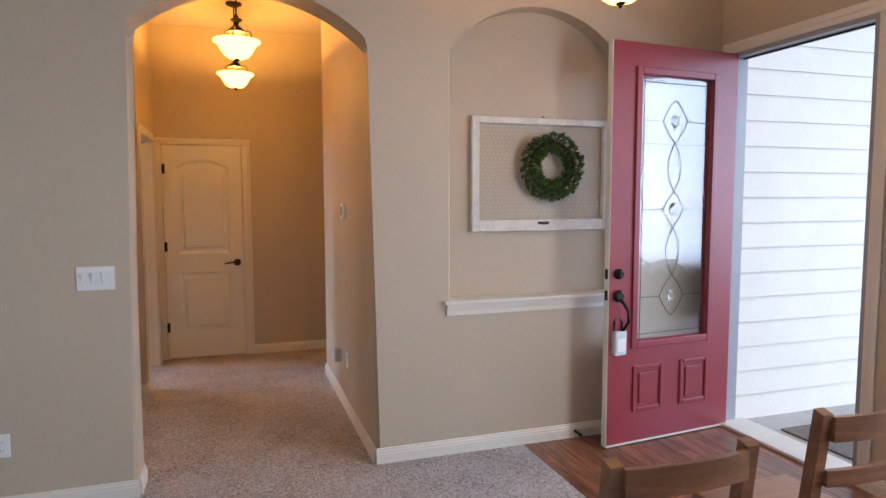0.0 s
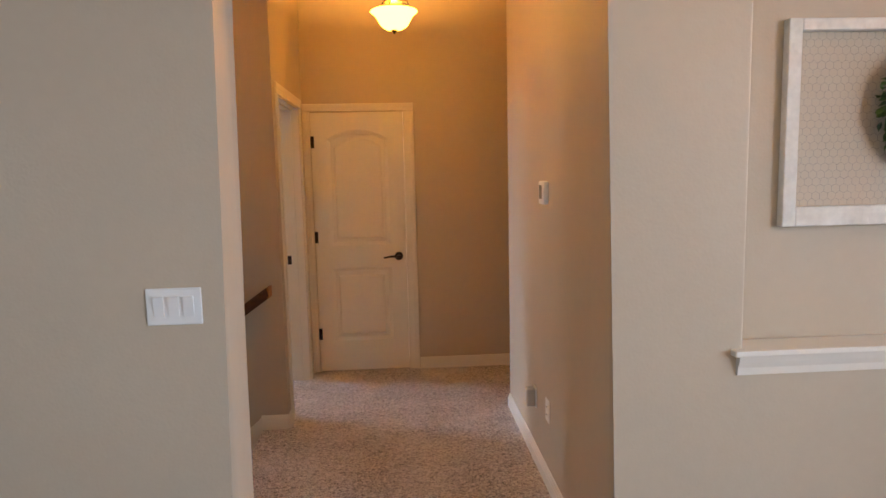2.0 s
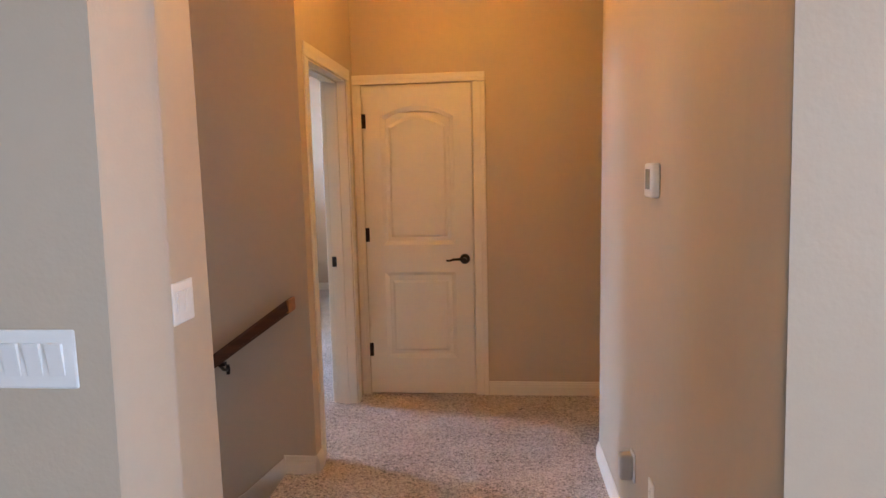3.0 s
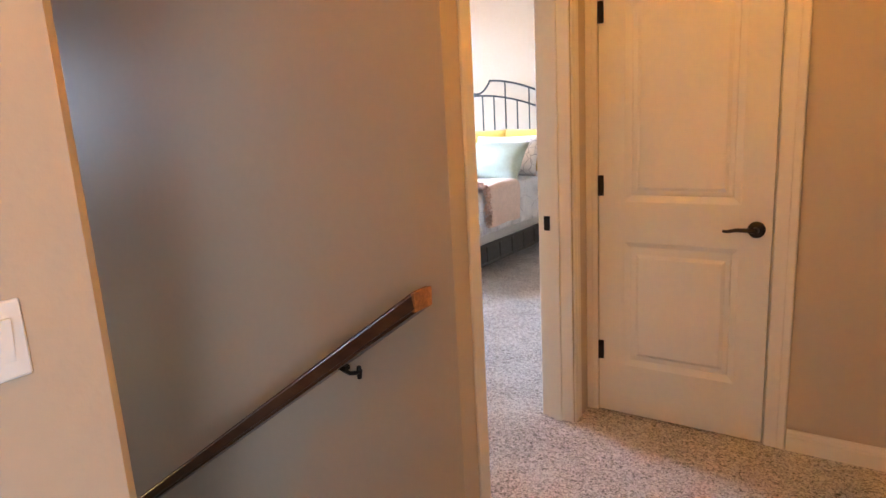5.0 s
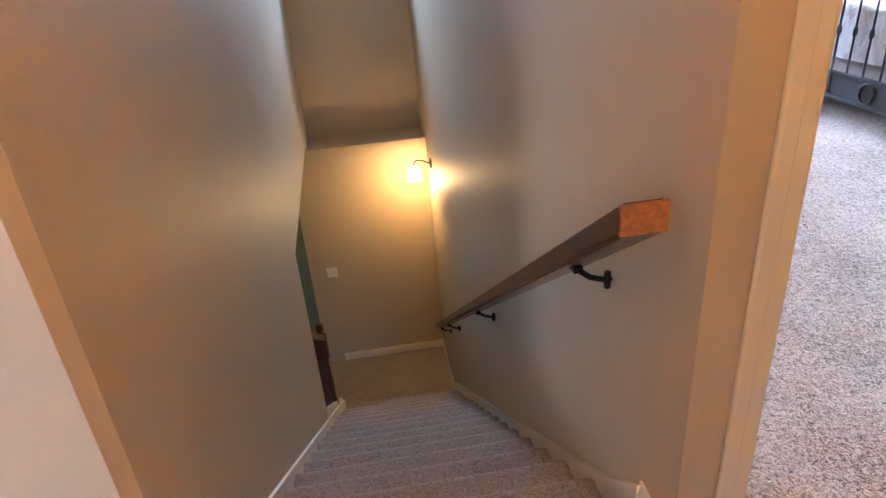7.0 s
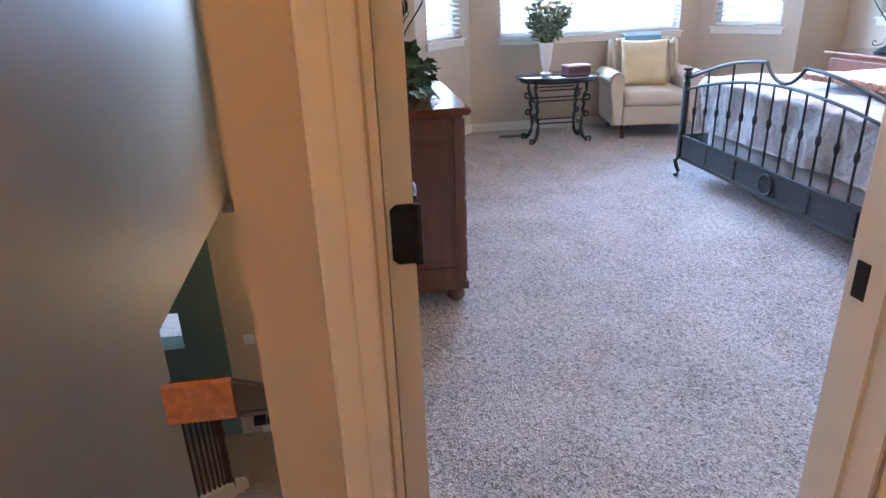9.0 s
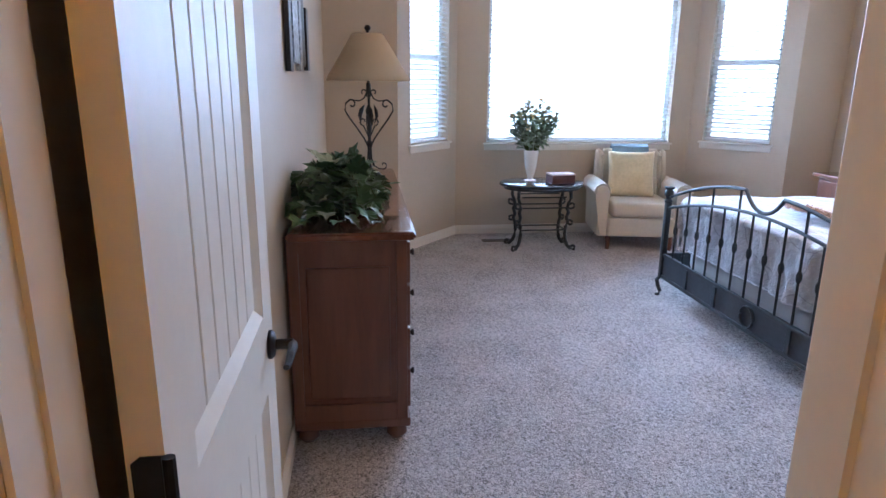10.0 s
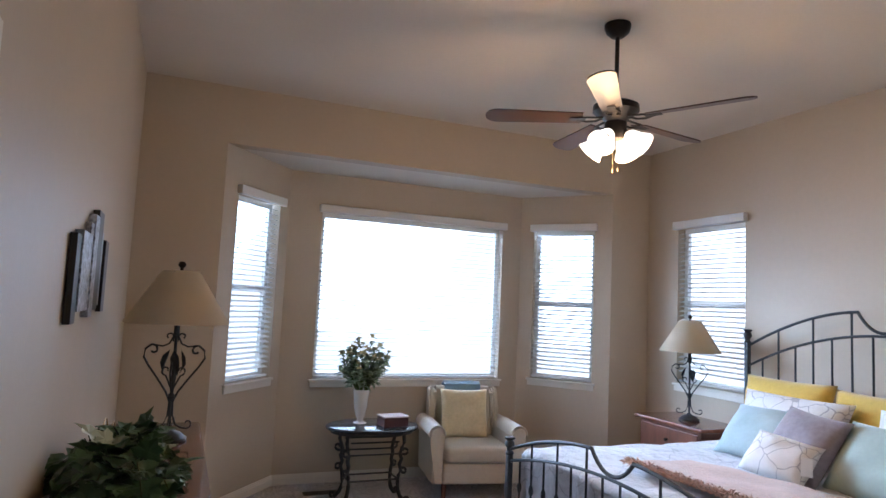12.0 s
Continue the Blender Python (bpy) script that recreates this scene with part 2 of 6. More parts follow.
def arc(cx, cy, r, a0, a1, n):
    return [(cx + r * math.cos(radians(a0 + (a1 - a0) * i / n)), cy + r * math.sin(radians(a0 + (a1 - a0) * i / n))) for i in range(n + 1)]


def segment_arch(x0, x1, spring, rise, n=24):
    """Points of a segmental arch from its left to its right spring."""
    h = (x1 - x0) / 2
    r = (rise * rise + h * h) / (2 * rise)
    cx, cz = (x0 + x1) / 2, spring + rise - r
    a = math.degrees(math.asin(h / r))
    return arc(cx, cz, r, 90 + a, 90 - a, n)


def wall(name, p0, p1, z0, z1, thick, openings=(), material=None, label="beige painted drywall"):
    """A wall along p0 to p1, thick to the left of that way, with openings (start, end, low, high) cut through."""
    bm = bmesh.new()
    d = Vector((p1[0] - p0[0], p1[1] - p0[1]))
    length = d.length
    cuts = sorted({0.0, length, *[o[0] for o in openings], *[o[1] for o in openings]})
    for a, b in zip(cuts, cuts[1:]):
        mid = (a + b) / 2
        holes = sorted((o[2], o[3]) for o in openings if o[0] < mid < o[1])
        z = z0
        for lo, hi in holes:
            if lo > z + 1e-6:
                box(bm, a, b, 0, thick, z, lo)
            z = hi
        if z < z1 - 1e-6:
            box(bm, a, b, 0, thick, z, z1)
    ob = part(name, bm, material or M_WALL)
    ob.matrix_basis = pose(p0[0], p0[1], 0, 0, 0, math.degrees(math.atan2(d.y, d.x)))
    return tagged(ob, label, "wall", kind="structure")


# ---- large structure ----
CEIL, BCEIL = 3.13, 3.33
BY = 5.50          # bedroom face of the wall along the stairs
FX = -5.20         # far wall of the bedroom
HY = 10.28         # wall behind the bed

tagged(part("ground", bbox(-60, 60, -60, 60, -3.6, -3.45), M_GROUND), "lawn round the house", "ground", kind="structure")

# floors: carpet with a wooden entry, and an opening for the stairs
bm = bmesh.new()
box(bm, -3.5, 2.30, -3.0, 3.57, -0.25, 0.0)
tagged(part("floor_living", bm, M_CARPET), "grey-brown flecked frieze carpet", "carpet", kind="structure")
bm = bmesh.new()
box(bm, -0.03, 1.385, 3.57, 4.22, -0.25, 0.0)
box(bm, -0.215, 2.8, 4.22, 5.385, -0.25, 0.0)
box(bm, -0.06, 2.8, 5.385, 5.40, -0.25, 0.0)
box(bm, -0.06, 2.8, 5.40, 6.70, -0.25, 0.0)
box(bm, -0.19, -0.06, 5.5, 6.52, -0.25, 0.0)
tagged(part("floor_hall", bm, M_CARPET), "grey-brown flecked frieze carpet", "carpet", kind="structure")
bm = bmesh.new()
box(bm, -6.2, -0.19, BY, HY, -0.25, 0.0)
tagged(part("floor_bedroom", bm, M_CARPET), "grey-brown flecked frieze carpet", "carpet", kind="structure")

# wall with the arch, rounded along the arch's edges
AX0, AX1, AY0, AY1 = 0.11, 1.362, 3.57, 3.80
bm = bmesh.new()
pts = [(-2.0, 0), (AX0, 0)] + segment_arch(AX0, AX1, 2.385, 0.26) + [(AX1, 0), (1.6, 0), (1.6, CEIL), (-2.0, CEIL)]
lo, hi = prism(bm, pts, 'y', AY0, AY1)
es = []
for ring in (lo, hi):
    for i in range(1, 27):
        e = bm.edges.get((ring[i], ring[i + 1]))
        if e and not (ring is hi and ring[i].co.x > 0.9):
            es.append(e)
bmesh.ops.bevel(bm, geom=es, offset=0.026, segments=5, affect='EDGES', profile=0.5)
tagged(flat_faces(soft(part("wall_arch", bm, M_WALL), 25)), "beige drywall with a wide arched opening", "wall", kind="structure")

# wall with the niche
NX0, NX1 = 1.82, 2.97
bm = bmesh.new()
for za, zb, rnd_edge in ((0, 0.90, 0), (0.90, 2.39, 1), (2.39, CEIL, 0)):
    for xa, xb, xe in ((1.6, NX0, NX0), (NX1, 3.74, NX1)):
        vs = box(bm, xa, xb, AY0, 3.69, za, zb)
        if rnd_edge:
            pick = [v for v in vs if abs(v.co.x - xe) < 1e-5 and abs(v.co.y - AY0) < 1e-5]
            bmesh.ops.bevel(bm, geom=[bm.edges.get(pick)], offset=0.016, segments=3, affect='EDGES', profile=0.5)
box(bm, NX0, NX1, AY0, 3.69, 0, 0.90)
lo, hi = prism(bm, [(NX0, CEIL)] + segment_arch(NX0, NX1, 2.39, 0.29) + [(NX1, CEIL)], 'y', AY0, 3.69)
bmesh.ops.bevel(bm, geom=[bm.edges.get((lo[i], lo[i + 1])) for i in range(1, 25)], offset=0.016, segments=3, affect='EDGES', profile=0.5)
box(bm, 1.6, 3.74, 3.69, AY1, 0, CEIL)
tagged(flat_faces(soft(part("wall_niche", bm, M_WALL), 25)), "beige drywall with a shallow arched niche", "wall", kind="structure")

# the second opening here and the two below are unseen, added for daylight
wall("wall_entry", (3.74, 3.9), (3.74, -3.0), 0, CEIL, 0.10, [(0.43, 1.43, 0, 2.47), (2.1, 4.5, 0.65, 2.55)])
wall("wall_living_back", (-3.5, -3.12), (3.9, -3.12), 0, CEIL, 0.12, [(0.8, 2.6, 0.6, 2.4)])
wall("wall_living_left", (-3.5, -3.0), (-3.5, 3.9), 0, CEIL, 0.12, [(1.0, 3.6, 0.5, 2.6)])
wall("wall_living_far", (-3.5, 3.57), (-2.0, 3.57), 0, CEIL, 0.33)
tagged(part("wall_column", bbox(-0.30, -0.15, 2.28, 2.42, 0, CEIL, bevel=0.02, seg=3), M_WALL), "beige painted drywall column", "wall", kind="structure")

# hall
wall("wall_hall_side", (1.52, 3.80), (1.52, 5.60), 0, CEIL, 0.156)
wall("wall_nook", (2.8, 5.48), (1.52, 5.48), 0, CEIL, -0.12)
wall("wall_nook_end", (2.92, 5.48), (2.92, 6.64), 0, CEIL, 0.12)
wall("wall_back", (-0.19, 6.52), (2.92, 6.52), 0, BCEIL, 0.12, [(0.185, 0.895, 0, 2.035)])
wall("wall_bedroom_door", (-0.06, 5.385), (-0.06, 6.52), 0, BCEIL, 0.13, [(0.16, 0.95, 0, 2.05)])
wall("wall_bedroom_side", (-0.07, 6.64), (-0.07, HY), 0, BCEIL, 0.12)
# stairwell
bm = bmesh.new()
NEAR = lambda x: 4.31 + 0.0253 * (x + 0.03)
prism(bm, [(-0.03, 3.80), (-0.03, 4.285), (-0.055, NEAR(-0.055)), (-2.95, NEAR(-2.95)), (-2.95, 3.80)], 'z', -3.3, CEIL)
prism(bm, [(-2.95, 3.80), (-2.95, NEAR(-2.95)), (-5.43, NEAR(-5.43)), (-5.43, 3.80)], 'z', -0.46, CEIL)
prism(bm, [(-5.43, 3.80), (-5.43, NEAR(-5.43)), (-5.87, NEAR(-5.87)), (-5.87, 3.80)], 'z', -0.52, CEIL)
tagged(part("wall_stair_near", bm, M_WALL), "beige painted drywall", "wall", kind="structure")
wall("wall_stair_far", (-0.19, 5.385), (-5.87, 5.385), -3.3, BCEIL, -0.115)
wall("wall_stair_head", (-0.06, 5.385), (-0.19, 5.385), -0.25, 0, -0.115)
wall("wall_stair_end", (-5.87, 5.50), (-5.87, 3.9), -0.52, BCEIL, -0.15, [(0.35, 1.08, 1.253, 2.237)])
wall("wall_foundation", (-5.43, 5.385), (-5.43, 3.98), -3.3, -0.52, -0.59)
wall("wall_basement_end", (-5.43, 3.98), (-5.43, 0.9), -3.45, -0.46, -0.29, [(0.42, 0.82, -1.96, -1.55)], M_TEAL, "dark green painted basement wall")
# bedroom
wall("wall_bed", (-0.12, HY), (FX, HY), 0, BCEIL, -0.14, [(3.87, 4.66, 1.05, 2.52)])
wall("wall_bay_near", (FX, 5.50), (FX, 6.12), 0, BCEIL, 0.14)
wall("wall_bay_far", (FX, 9.82), (FX, HY + 0.14), 0, BCEIL, 0.14)
wall("wall_bay_header", (FX, 6.12), (FX, 9.82), 2.87, BCEIL, 0.14)
BAYL, BAYC, BAYR = ((FX, 6.12), (-5.95, 6.74)), ((-5.95, 6.74), (-5.95, 9.20)), ((-5.95, 9.20), (FX, 9.82))
OPL, OPC, OPR = (0.19, 0.82, 0.97, 2.51), (0.31, 2.24, 0.94, 2.51), (0.15, 0.80, 0.97, 2.51)
wall("wall_bay_left", *BAYL, 0, 2.87, 0.14, [OPL])
wall("wall_bay_center", *BAYC, 0, 2.87, 0.14, [OPC])
wall("wall_bay_right", *BAYR, 0, 2.87, 0.14, [OPR])

tagged(part("ceiling_main", bbox(-6.05, 3.9, -3.12, 5.40, CEIL, CEIL + 0.1), M_CEIL), "textured cream ceiling", "ceiling", kind="structure")
tagged(part("ceiling_hall", bbox(-0.11, 2.92, 5.40, 6.52, CEIL, CEIL + 0.1), M_CEIL), "textured cream ceiling", "ceiling", kind="structure")
tagged(part("ceiling_bedroom", bbox(-5.35, -0.11, 5.50, HY + 0.14, BCEIL, BCEIL + 0.1), M_CEIL), "textured cream ceiling", "ceiling", kind="structure")
tagged(part("ceiling_bay", bbox(-6.15, -5.34, 6.0, 9.95, 2.87, 2.95), M_CEIL), "textured cream ceiling of the bay", "ceiling", kind="structure")

# stairs: seventeen carpeted steps and the landing
steps = new("stairs")
tagged(steps, "straight carpeted flight of stairs going down", "stairs", kind="structure")
RISE, RUN, NST, SX = 3.12 / 17, 0.2585, 17, -0.215
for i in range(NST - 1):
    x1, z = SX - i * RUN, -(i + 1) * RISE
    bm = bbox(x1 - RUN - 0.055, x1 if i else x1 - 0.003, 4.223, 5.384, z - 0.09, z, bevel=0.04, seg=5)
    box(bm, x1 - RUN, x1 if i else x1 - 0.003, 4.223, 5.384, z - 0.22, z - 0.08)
    part("step", bm, M_STAIR_SHADED, steps)
tagged(part("landing", bbox(-5.45, SX - 16 * RUN, 3.2, 5.385, -3.3, -3.12), M_STAIR_SHADED), "carpeted landing at the foot of the stairs", "landing", kind="structure")

# sky's light in and outside the openings
BED_SKY = (0.60, 0.78, 1.0)
area_light("sky_bay_center", (-6.85, 7.85, 2.0), (-3, 9.25, -0.9), 2.1, 1.6, 900, BED_SKY, 112)
area_light("sky_bay_left", (-5.95, 6.06, 1.90), (-3, 8.9, -0.9), 0.7, 1.6, 130, BED_SKY)
area_light("sky_bay_right", (-5.95, 9.88, 1.90), (-3, 7.3, -0.9), 0.7, 1.6, 35, BED_SKY)
area_light("sky_bed_window", (-4.39, 10.75, 2.0), (-5.4, 9.1, 0.8), 0.85, 1.5, 13, BED_SKY)
area_light("sky_stair_window", (-5.98, 4.78, 1.75), (-2.3, 4.9, -0.4), 0.68, 0.9, 30, (0.60, 0.78, 1.0), 96)
LAMP = (1.0, 0.48, 0.085)
LIVING_SKY = (0.84, 0.91, 1.0)
# added panel past the porch for the sky, sized to brighten the door's glass
area_light("sky_front_door", (9.2, 0.1, 2.0), (2.9, 1.6, 1.0), 6.4, 3.2, 850, (0.66, 0.80, 1.0))
# three lamps at the unseen openings, added to brighten the living room
area_light("sky_unseen_right", (3.72, 1.05, 1.6), (-1, 1.0, 0.7), 1.4, 1.85, 112, LIVING_SKY)
area_light("sky_unseen_back", (-1.8, -3.1, 1.5), (-1.0, 1, 0.0), 1.7, 1.7, 3, LIVING_SKY)
area_light("sky_unseen_left", (-3.45, -0.8, 1.6), (2, 0.5, 0.3), 2.4, 2.0, 58, LIVING_SKY)
point_light("hall_lamp_light", (0.665, 4.42, 2.51), 78, LAMP, 0.03)
point_light("hall_lamp_light", (0.665, 5.66, 2.523), 78, LAMP, 0.03)
point_light("entry_lamp_light", (2.20, 2.45, 2.45), 28, LAMP, 0.03)


# ---- trim, doors and windows ----
def baseboard(p0, p1, z=0.0, h=0.09):
    """A moulded skirting that stands out to the left of the way from p0 to p1."""
    d = Vector((p1[0] - p0[0], p1[1] - p0[1]))
    bm = bmesh.new()
    prof = [(0.0, 0.0), (0.015, 0.0), (0.015, h * 0.62), (0.012, h * 0.68), (0.012, h * 0.78), (0.008, h * 0.86), (0.007, h * 0.96), (0.004, h), (0.0, h)]
    prism(bm, prof, 'x', 0, d.length)
    ob = part("baseboard", bm, M_TRIM)
    ob.matrix_basis = pose(p0[0], p0[1], z, 0, 0, math.degrees(math.atan2(d.y, d.x)))
    return tagged(ob, "white moulded skirting along the wall", "baseboard", kind="structure")


for a, b in [((AX0, 3.57), (-2.0, 3.57)), ((AX0, 3.78), (AX0, 3.585)), ((AX1, 3.585), (AX1, 3.78)), ((2.30, 3.57), (AX1, 3.57)), ((3.74, 3.57), (2.30, 3.57)),
             ((1.364, 3.80), (1.364, 5.60)), ((1.364, 5.60), (1.52, 5.60)), ((2.8, 6.52), (0.79, 6.52)), ((-0.06, 5.473), (-0.06, 5.385)),
             ((-0.06, 5.385), (-0.225, 5.385)), ((-0.03, 4.28), (-0.03, 3.80)), ((3.74, 0.0), (3.74, 2.40)),
             ((-0.25, 5.50), (FX, 5.50)), ((FX, 5.50), (FX, 6.12)), (*BAYL,), (*BAYC,), (*BAYR,), ((FX, 9.82), (FX, HY)), ((FX, HY), (-0.19, HY)), ((-0.19, HY), (-0.19, 6.41))]:
    if a[0] < -0.15 and a[1] > 5.45:
        # these walls are walked the other way round
        a, b = b, a
    baseboard(a, b)
baseboard((-5.43, 5.385), (-5.43, 4.2), -3.12)
baseboard((-4.36, 5.385), (-5.43, 5.385), -3.12)


def casing(name, w, h, pos, rz, wide=0.06, deep=0.018, label="white moulded door casing", right=None):
    """Moulded trim round a door's opening: local x along the wall from 0 to w, standing out towards -y."""
    right = right or wide
    ob = thing(name, pos, label, "trim", rz=rz)
    ob["kind"] = "structure"
    for nm, x0, x1, z0, z1, up in (("side_casing", -wide, -0.004, 0, h, 1), ("side_casing", w + 0.004, w + right, 0, h, 1), ("head_casing", -wide, w + right, h + 0.002, h + wide, 0)):
        bm = bmesh.new()
        box(bm, x0, x1, -deep * 0.8, 0, z0, z1, bevel=0.004)
        rim = wide * 0.55
        if up:
            outer = x0 if x0 < 0 else x1 - rim
            box(bm, outer, outer + rim, -deep, 0, z0, z1, bevel=0.006, seg=3)
        else:
            box(bm, x0, x1, -deep, 0, z1 - rim, z1, bevel=0.006, seg=3)
        part(nm, bm, M_TRIM, ob)
    return ob


def panel_door(name, w, h, label, category="door", m=6):
    """A two-panel door with an arched top panel and grooved planks; local x from the hinge, y from 0 to 0.035."""
    d = new(name)
    tagged(d, label, category, kind="structure")
    t, st = 0.035, 0.115
    bm = bmesh.new()
    z_b, z_l0, z_l1, z_t = 0.24, 0.82, 1.00, h - 0.20
    box(bm, 0, st, 0, t, 0, h)
    box(bm, w - st, w, 0, t, 0, h)
    box(bm, st, w - st, 0, t, 0, z_b)
    box(bm, st, w - st, 0, t, z_l0, z_l1)
    prism(bm, [(st, h)] + segment_arch(st, w - st, z_t, 0.07, 16) + [(w - st, h)], 'y', 0, t)
    part("slab", bm, M_TRIM, d)
    # ovolo step inside each panel's edge
    g = 0.030
    for z0, z1, top in ((z_b, z_l0, 0), (z_l1, z_t, 1)):
        bm = bmesh.new()
        x0, x1 = st, w - st
        for yo, yi in ((0.0005, 0.013), (t - 0.0005, t - 0.013)):
            if top:
                out = [(x0, z0), (x0, z1)] + segment_arch(x0, x1, z1, 0.07, 16)[1:-1] + [(x1, z1), (x1, z0)]
                inn = [(x0 + g, z0 + g), (x0 + g, z1 - g * 0.5)] + [((p[0] - (x0 + x1) / 2) * (1 - 2 * g / (x1 - x0)) + (x0 + x1) / 2, p[1] - g) for p in segment_arch(x0, x1, z1, 0.07, 16)[1:-1]] + [(x1 - g, z1 - g * 0.5), (x1 - g, z0 + g)]
            else:
                out = [(x0, z0), (x0, z1), (x1, z1), (x1, z0)]
                inn = [(x0 + g, z0 + g), (x0 + g, z1 - g), (x1 - g, z1 - g), (x1 - g, z0 + g)]
            a = [bm.verts.new((p[0], yo, p[1])) for p in out]
            b = [bm.verts.new((p[0], yi, p[1])) for p in inn]
            n = len(a)
            for i in range(n):
                bm.faces.new((a[i], a[(i + 1) % n], b[(i + 1) % n], b[i]))
        part("panel_moulding", bm, M_TRIM, d)
        # a backing board behind the planks
        part("backing", bbox(x0, x1, 0.0125, t - 0.0125, z0, z1 + (0.004 if top else 0)), M_TRIM, d)
        pw = (x1 - x0 - 2 * g + 0.004) / m
        for i in range(m):
            zt = z1
            if top:
                zt = z1 - g + 0.06 * (1 - ((i + 0.5) / m * 2 - 1) ** 2)
            part("plank" if m > 1 else "panel_field", bbox(x0 + g - 0.002 + i * pw + 0.0006, x0 + g - 0.002 + (i + 1) * pw - 0.0006, 0.0095, t - 0.0095, z0 + g - 0.002, zt, bevel=0.005, seg=2), M_TRIM, d)
        if m == 1:
            ft = z1 - 0.055
            bm = bmesh.new()
            for ya, yb in ((0.0095, 0.001), (t - 0.0095, t - 0.001)):
                ins = 0.05
                arch_out = segment_arch(x0 + ins, x1 - ins, ft, 0.06, 12)[1:-1] if top else []
                out = [(x0 + ins, z0 + ins), (x0 + ins, ft)] + arch_out + [(x1 - ins, ft), (x1 - ins, z0 + ins)]
                cxm, czm = (x0 + x1) / 2, (z0 + ft) / 2
                kx, kz = 1 - 0.028 / (x1 - x0 - 2 * ins), 1 - 0.028 / (ft - z0 - ins)
                a = [bm.verts.new((p[0], ya, p[1])) for p in out]
                b = [bm.verts.new(((p[0] - cxm) * kx + cxm, yb, (p[1] - czm) * kz + czm)) for p in out]
                for i in range(len(a)):
                    j = (i + 1) % len(a)
                    bm.faces.new((a[i], a[j], b[j], b[i]))
                bm.faces.new(b)
            part("raised_field", bm, M_TRIM, d)
    return d


def lever(parent, x, z, y, side, way, label="dark bronze lever handle"):
    """A lever handle: rosette, neck and curved lever; side: the way it stands out along y, way: the way the lever points along x."""
    bm = bmesh.new()
    lathe(bm, [(0, 0), (0.033, 0), (0.033, 0.006), (0.026, 0.011), (0.012, 0.013), (0.012, 0.045), (0, 0.045)], 20)
    bmesh.ops.rotate(bm, verts=bm.verts, cent=(0, 0, 0), matrix=Matrix.Rotation(radians(-90 * side), 3, 'X'))
    bmesh.ops.translate(bm, verts=bm.verts, vec=(x, y, z))
    tube(bm, [(x, y + side * 0.043, z), (x + way * 0.03, y + side * 0.047, z + 0.003), (x + way * 0.07, y + side * 0.046, z + 0.002), (x + way * 0.1, y + side * 0.044, z - 0.006), (x + way * 0.118, y + side * 0.043, z - 0.004)], 0.010, 8, r1=0.006)
    return soft(part("handle", bm, M_BLACK, parent, label))


def hinges(parent, x, y, zs, w=0.012):
    for z in zs:
        bm = bmesh.new()
        tube(bm, [(x, y, z - 0.045), (x, y, z + 0.045)], 0.006, 8)
        box(bm, x, x + 0.02, y + 0.001, y + 0.006, z - 0.045, z + 0.045)
        part("hinge", bm, M_BLACK, parent, "dark bronze hinge")


# closed door at the end of the hall
d1 = panel_door("door_closet", 0.698, 2.02, "closed cream two-panel arch-top interior door", m=1)
d1.matrix_basis = pose(0.0, 6.505, 0.012)
lever(d1, 0.643, 0.905, 0.0, -1, -1)
hinges(d1, 0.002, -0.004, (0.30, 1.07, 1.80))
bm = bmesh.new()
box(bm, -0.004, -0.002, 0.0, 0.12, 0, 2.03)
box(bm, 0.700, 0.704, 0.0, 0.12, 0, 2.03)
box(bm, -0.004, 0.704, 0.0, 0.12, 2.034, 2.038)
box(bm, -0.004, 0.704, 0.05, 0.11, 0, 2.03)
jb = part("door_jamb", bm, M_TRIM)
jb.matrix_basis = pose(0, 6.52, 0)
tagged(jb, "white painted door lining", "door frame", kind="structure")
casing("casing_closet", 0.704, 2.04, (-0.002, 6.52, 0), 0, right=0.085)

# bedroom doorway and its open door
casing("casing_bedroom_hall", 0.79, 2.05, (-0.06, 5.545, 0), 90, 0.07, 0.012)
casing("casing_bedroom_inside", 0.79, 2.05, (-0.19, 6.335, 0), -90, 0.04, 0.038)
bm = bmesh.new()
box(bm, -0.1885, -0.0615, 5.5452, 5.552, 0, 2.043)
box(bm, -0.1885, -0.0615, 6.328, 6.3348, 0, 2.043)
box(bm, -0.1885, -0.0615, 5.552, 6.328, 2.043, 2.0498)
box(bm, -0.150, -0.115, 5.552, 5.558, 0, 2.043)
box(bm, -0.150, -0.115, 6.317, 6.328, 0, 2.043)
box(bm, -0.150, -0.115, 5.563, 6.317, 2.032, 2.043)
jb = part("door_frame", bm, M_TRIM)
tagged(jb, "white painted door lining with a stop", "door frame", kind="structure")
part("strike_plate", bbox(-0.188, -0.160, 6.3245, 6.3285, 0.90, 0.965, bevel=0.001), M_BLACK, jb, "dark bronze strike plate")
d2 = panel_door("door_bedroom", 0.785, 2.02, "open cream two-panel plank interior door")
d2.matrix_basis = pose(-0.236, 5.606, 0.012, 0, 0, 180) @ Matrix.Diagonal((1, 1.2, 1, 1))
lever(d2, 0.785 - 0.06, 0.915, 0.0, -1, -1)
for z in (0.28, 1.045, 1.80):
    bm = bmesh.new()
    tube(bm, [(-0.004, -0.004, z - 0.048), (-0.004, -0.004, z + 0.048)], 0.0065, 8)
    prism(bm, [(-0.001, z - 0.048), (0.022, z - 0.048), (0.030, z - 0.040), (0.030, z + 0.040), (0.022, z + 0.048), (-0.001, z + 0.048)], 'x', -0.003, -0.0004)
    part("hinge", bm, M_BLACK, d2, "dark bronze hinge")


see_through(M_BLIND, (0.85, 0.87, 0.88), 0.15)


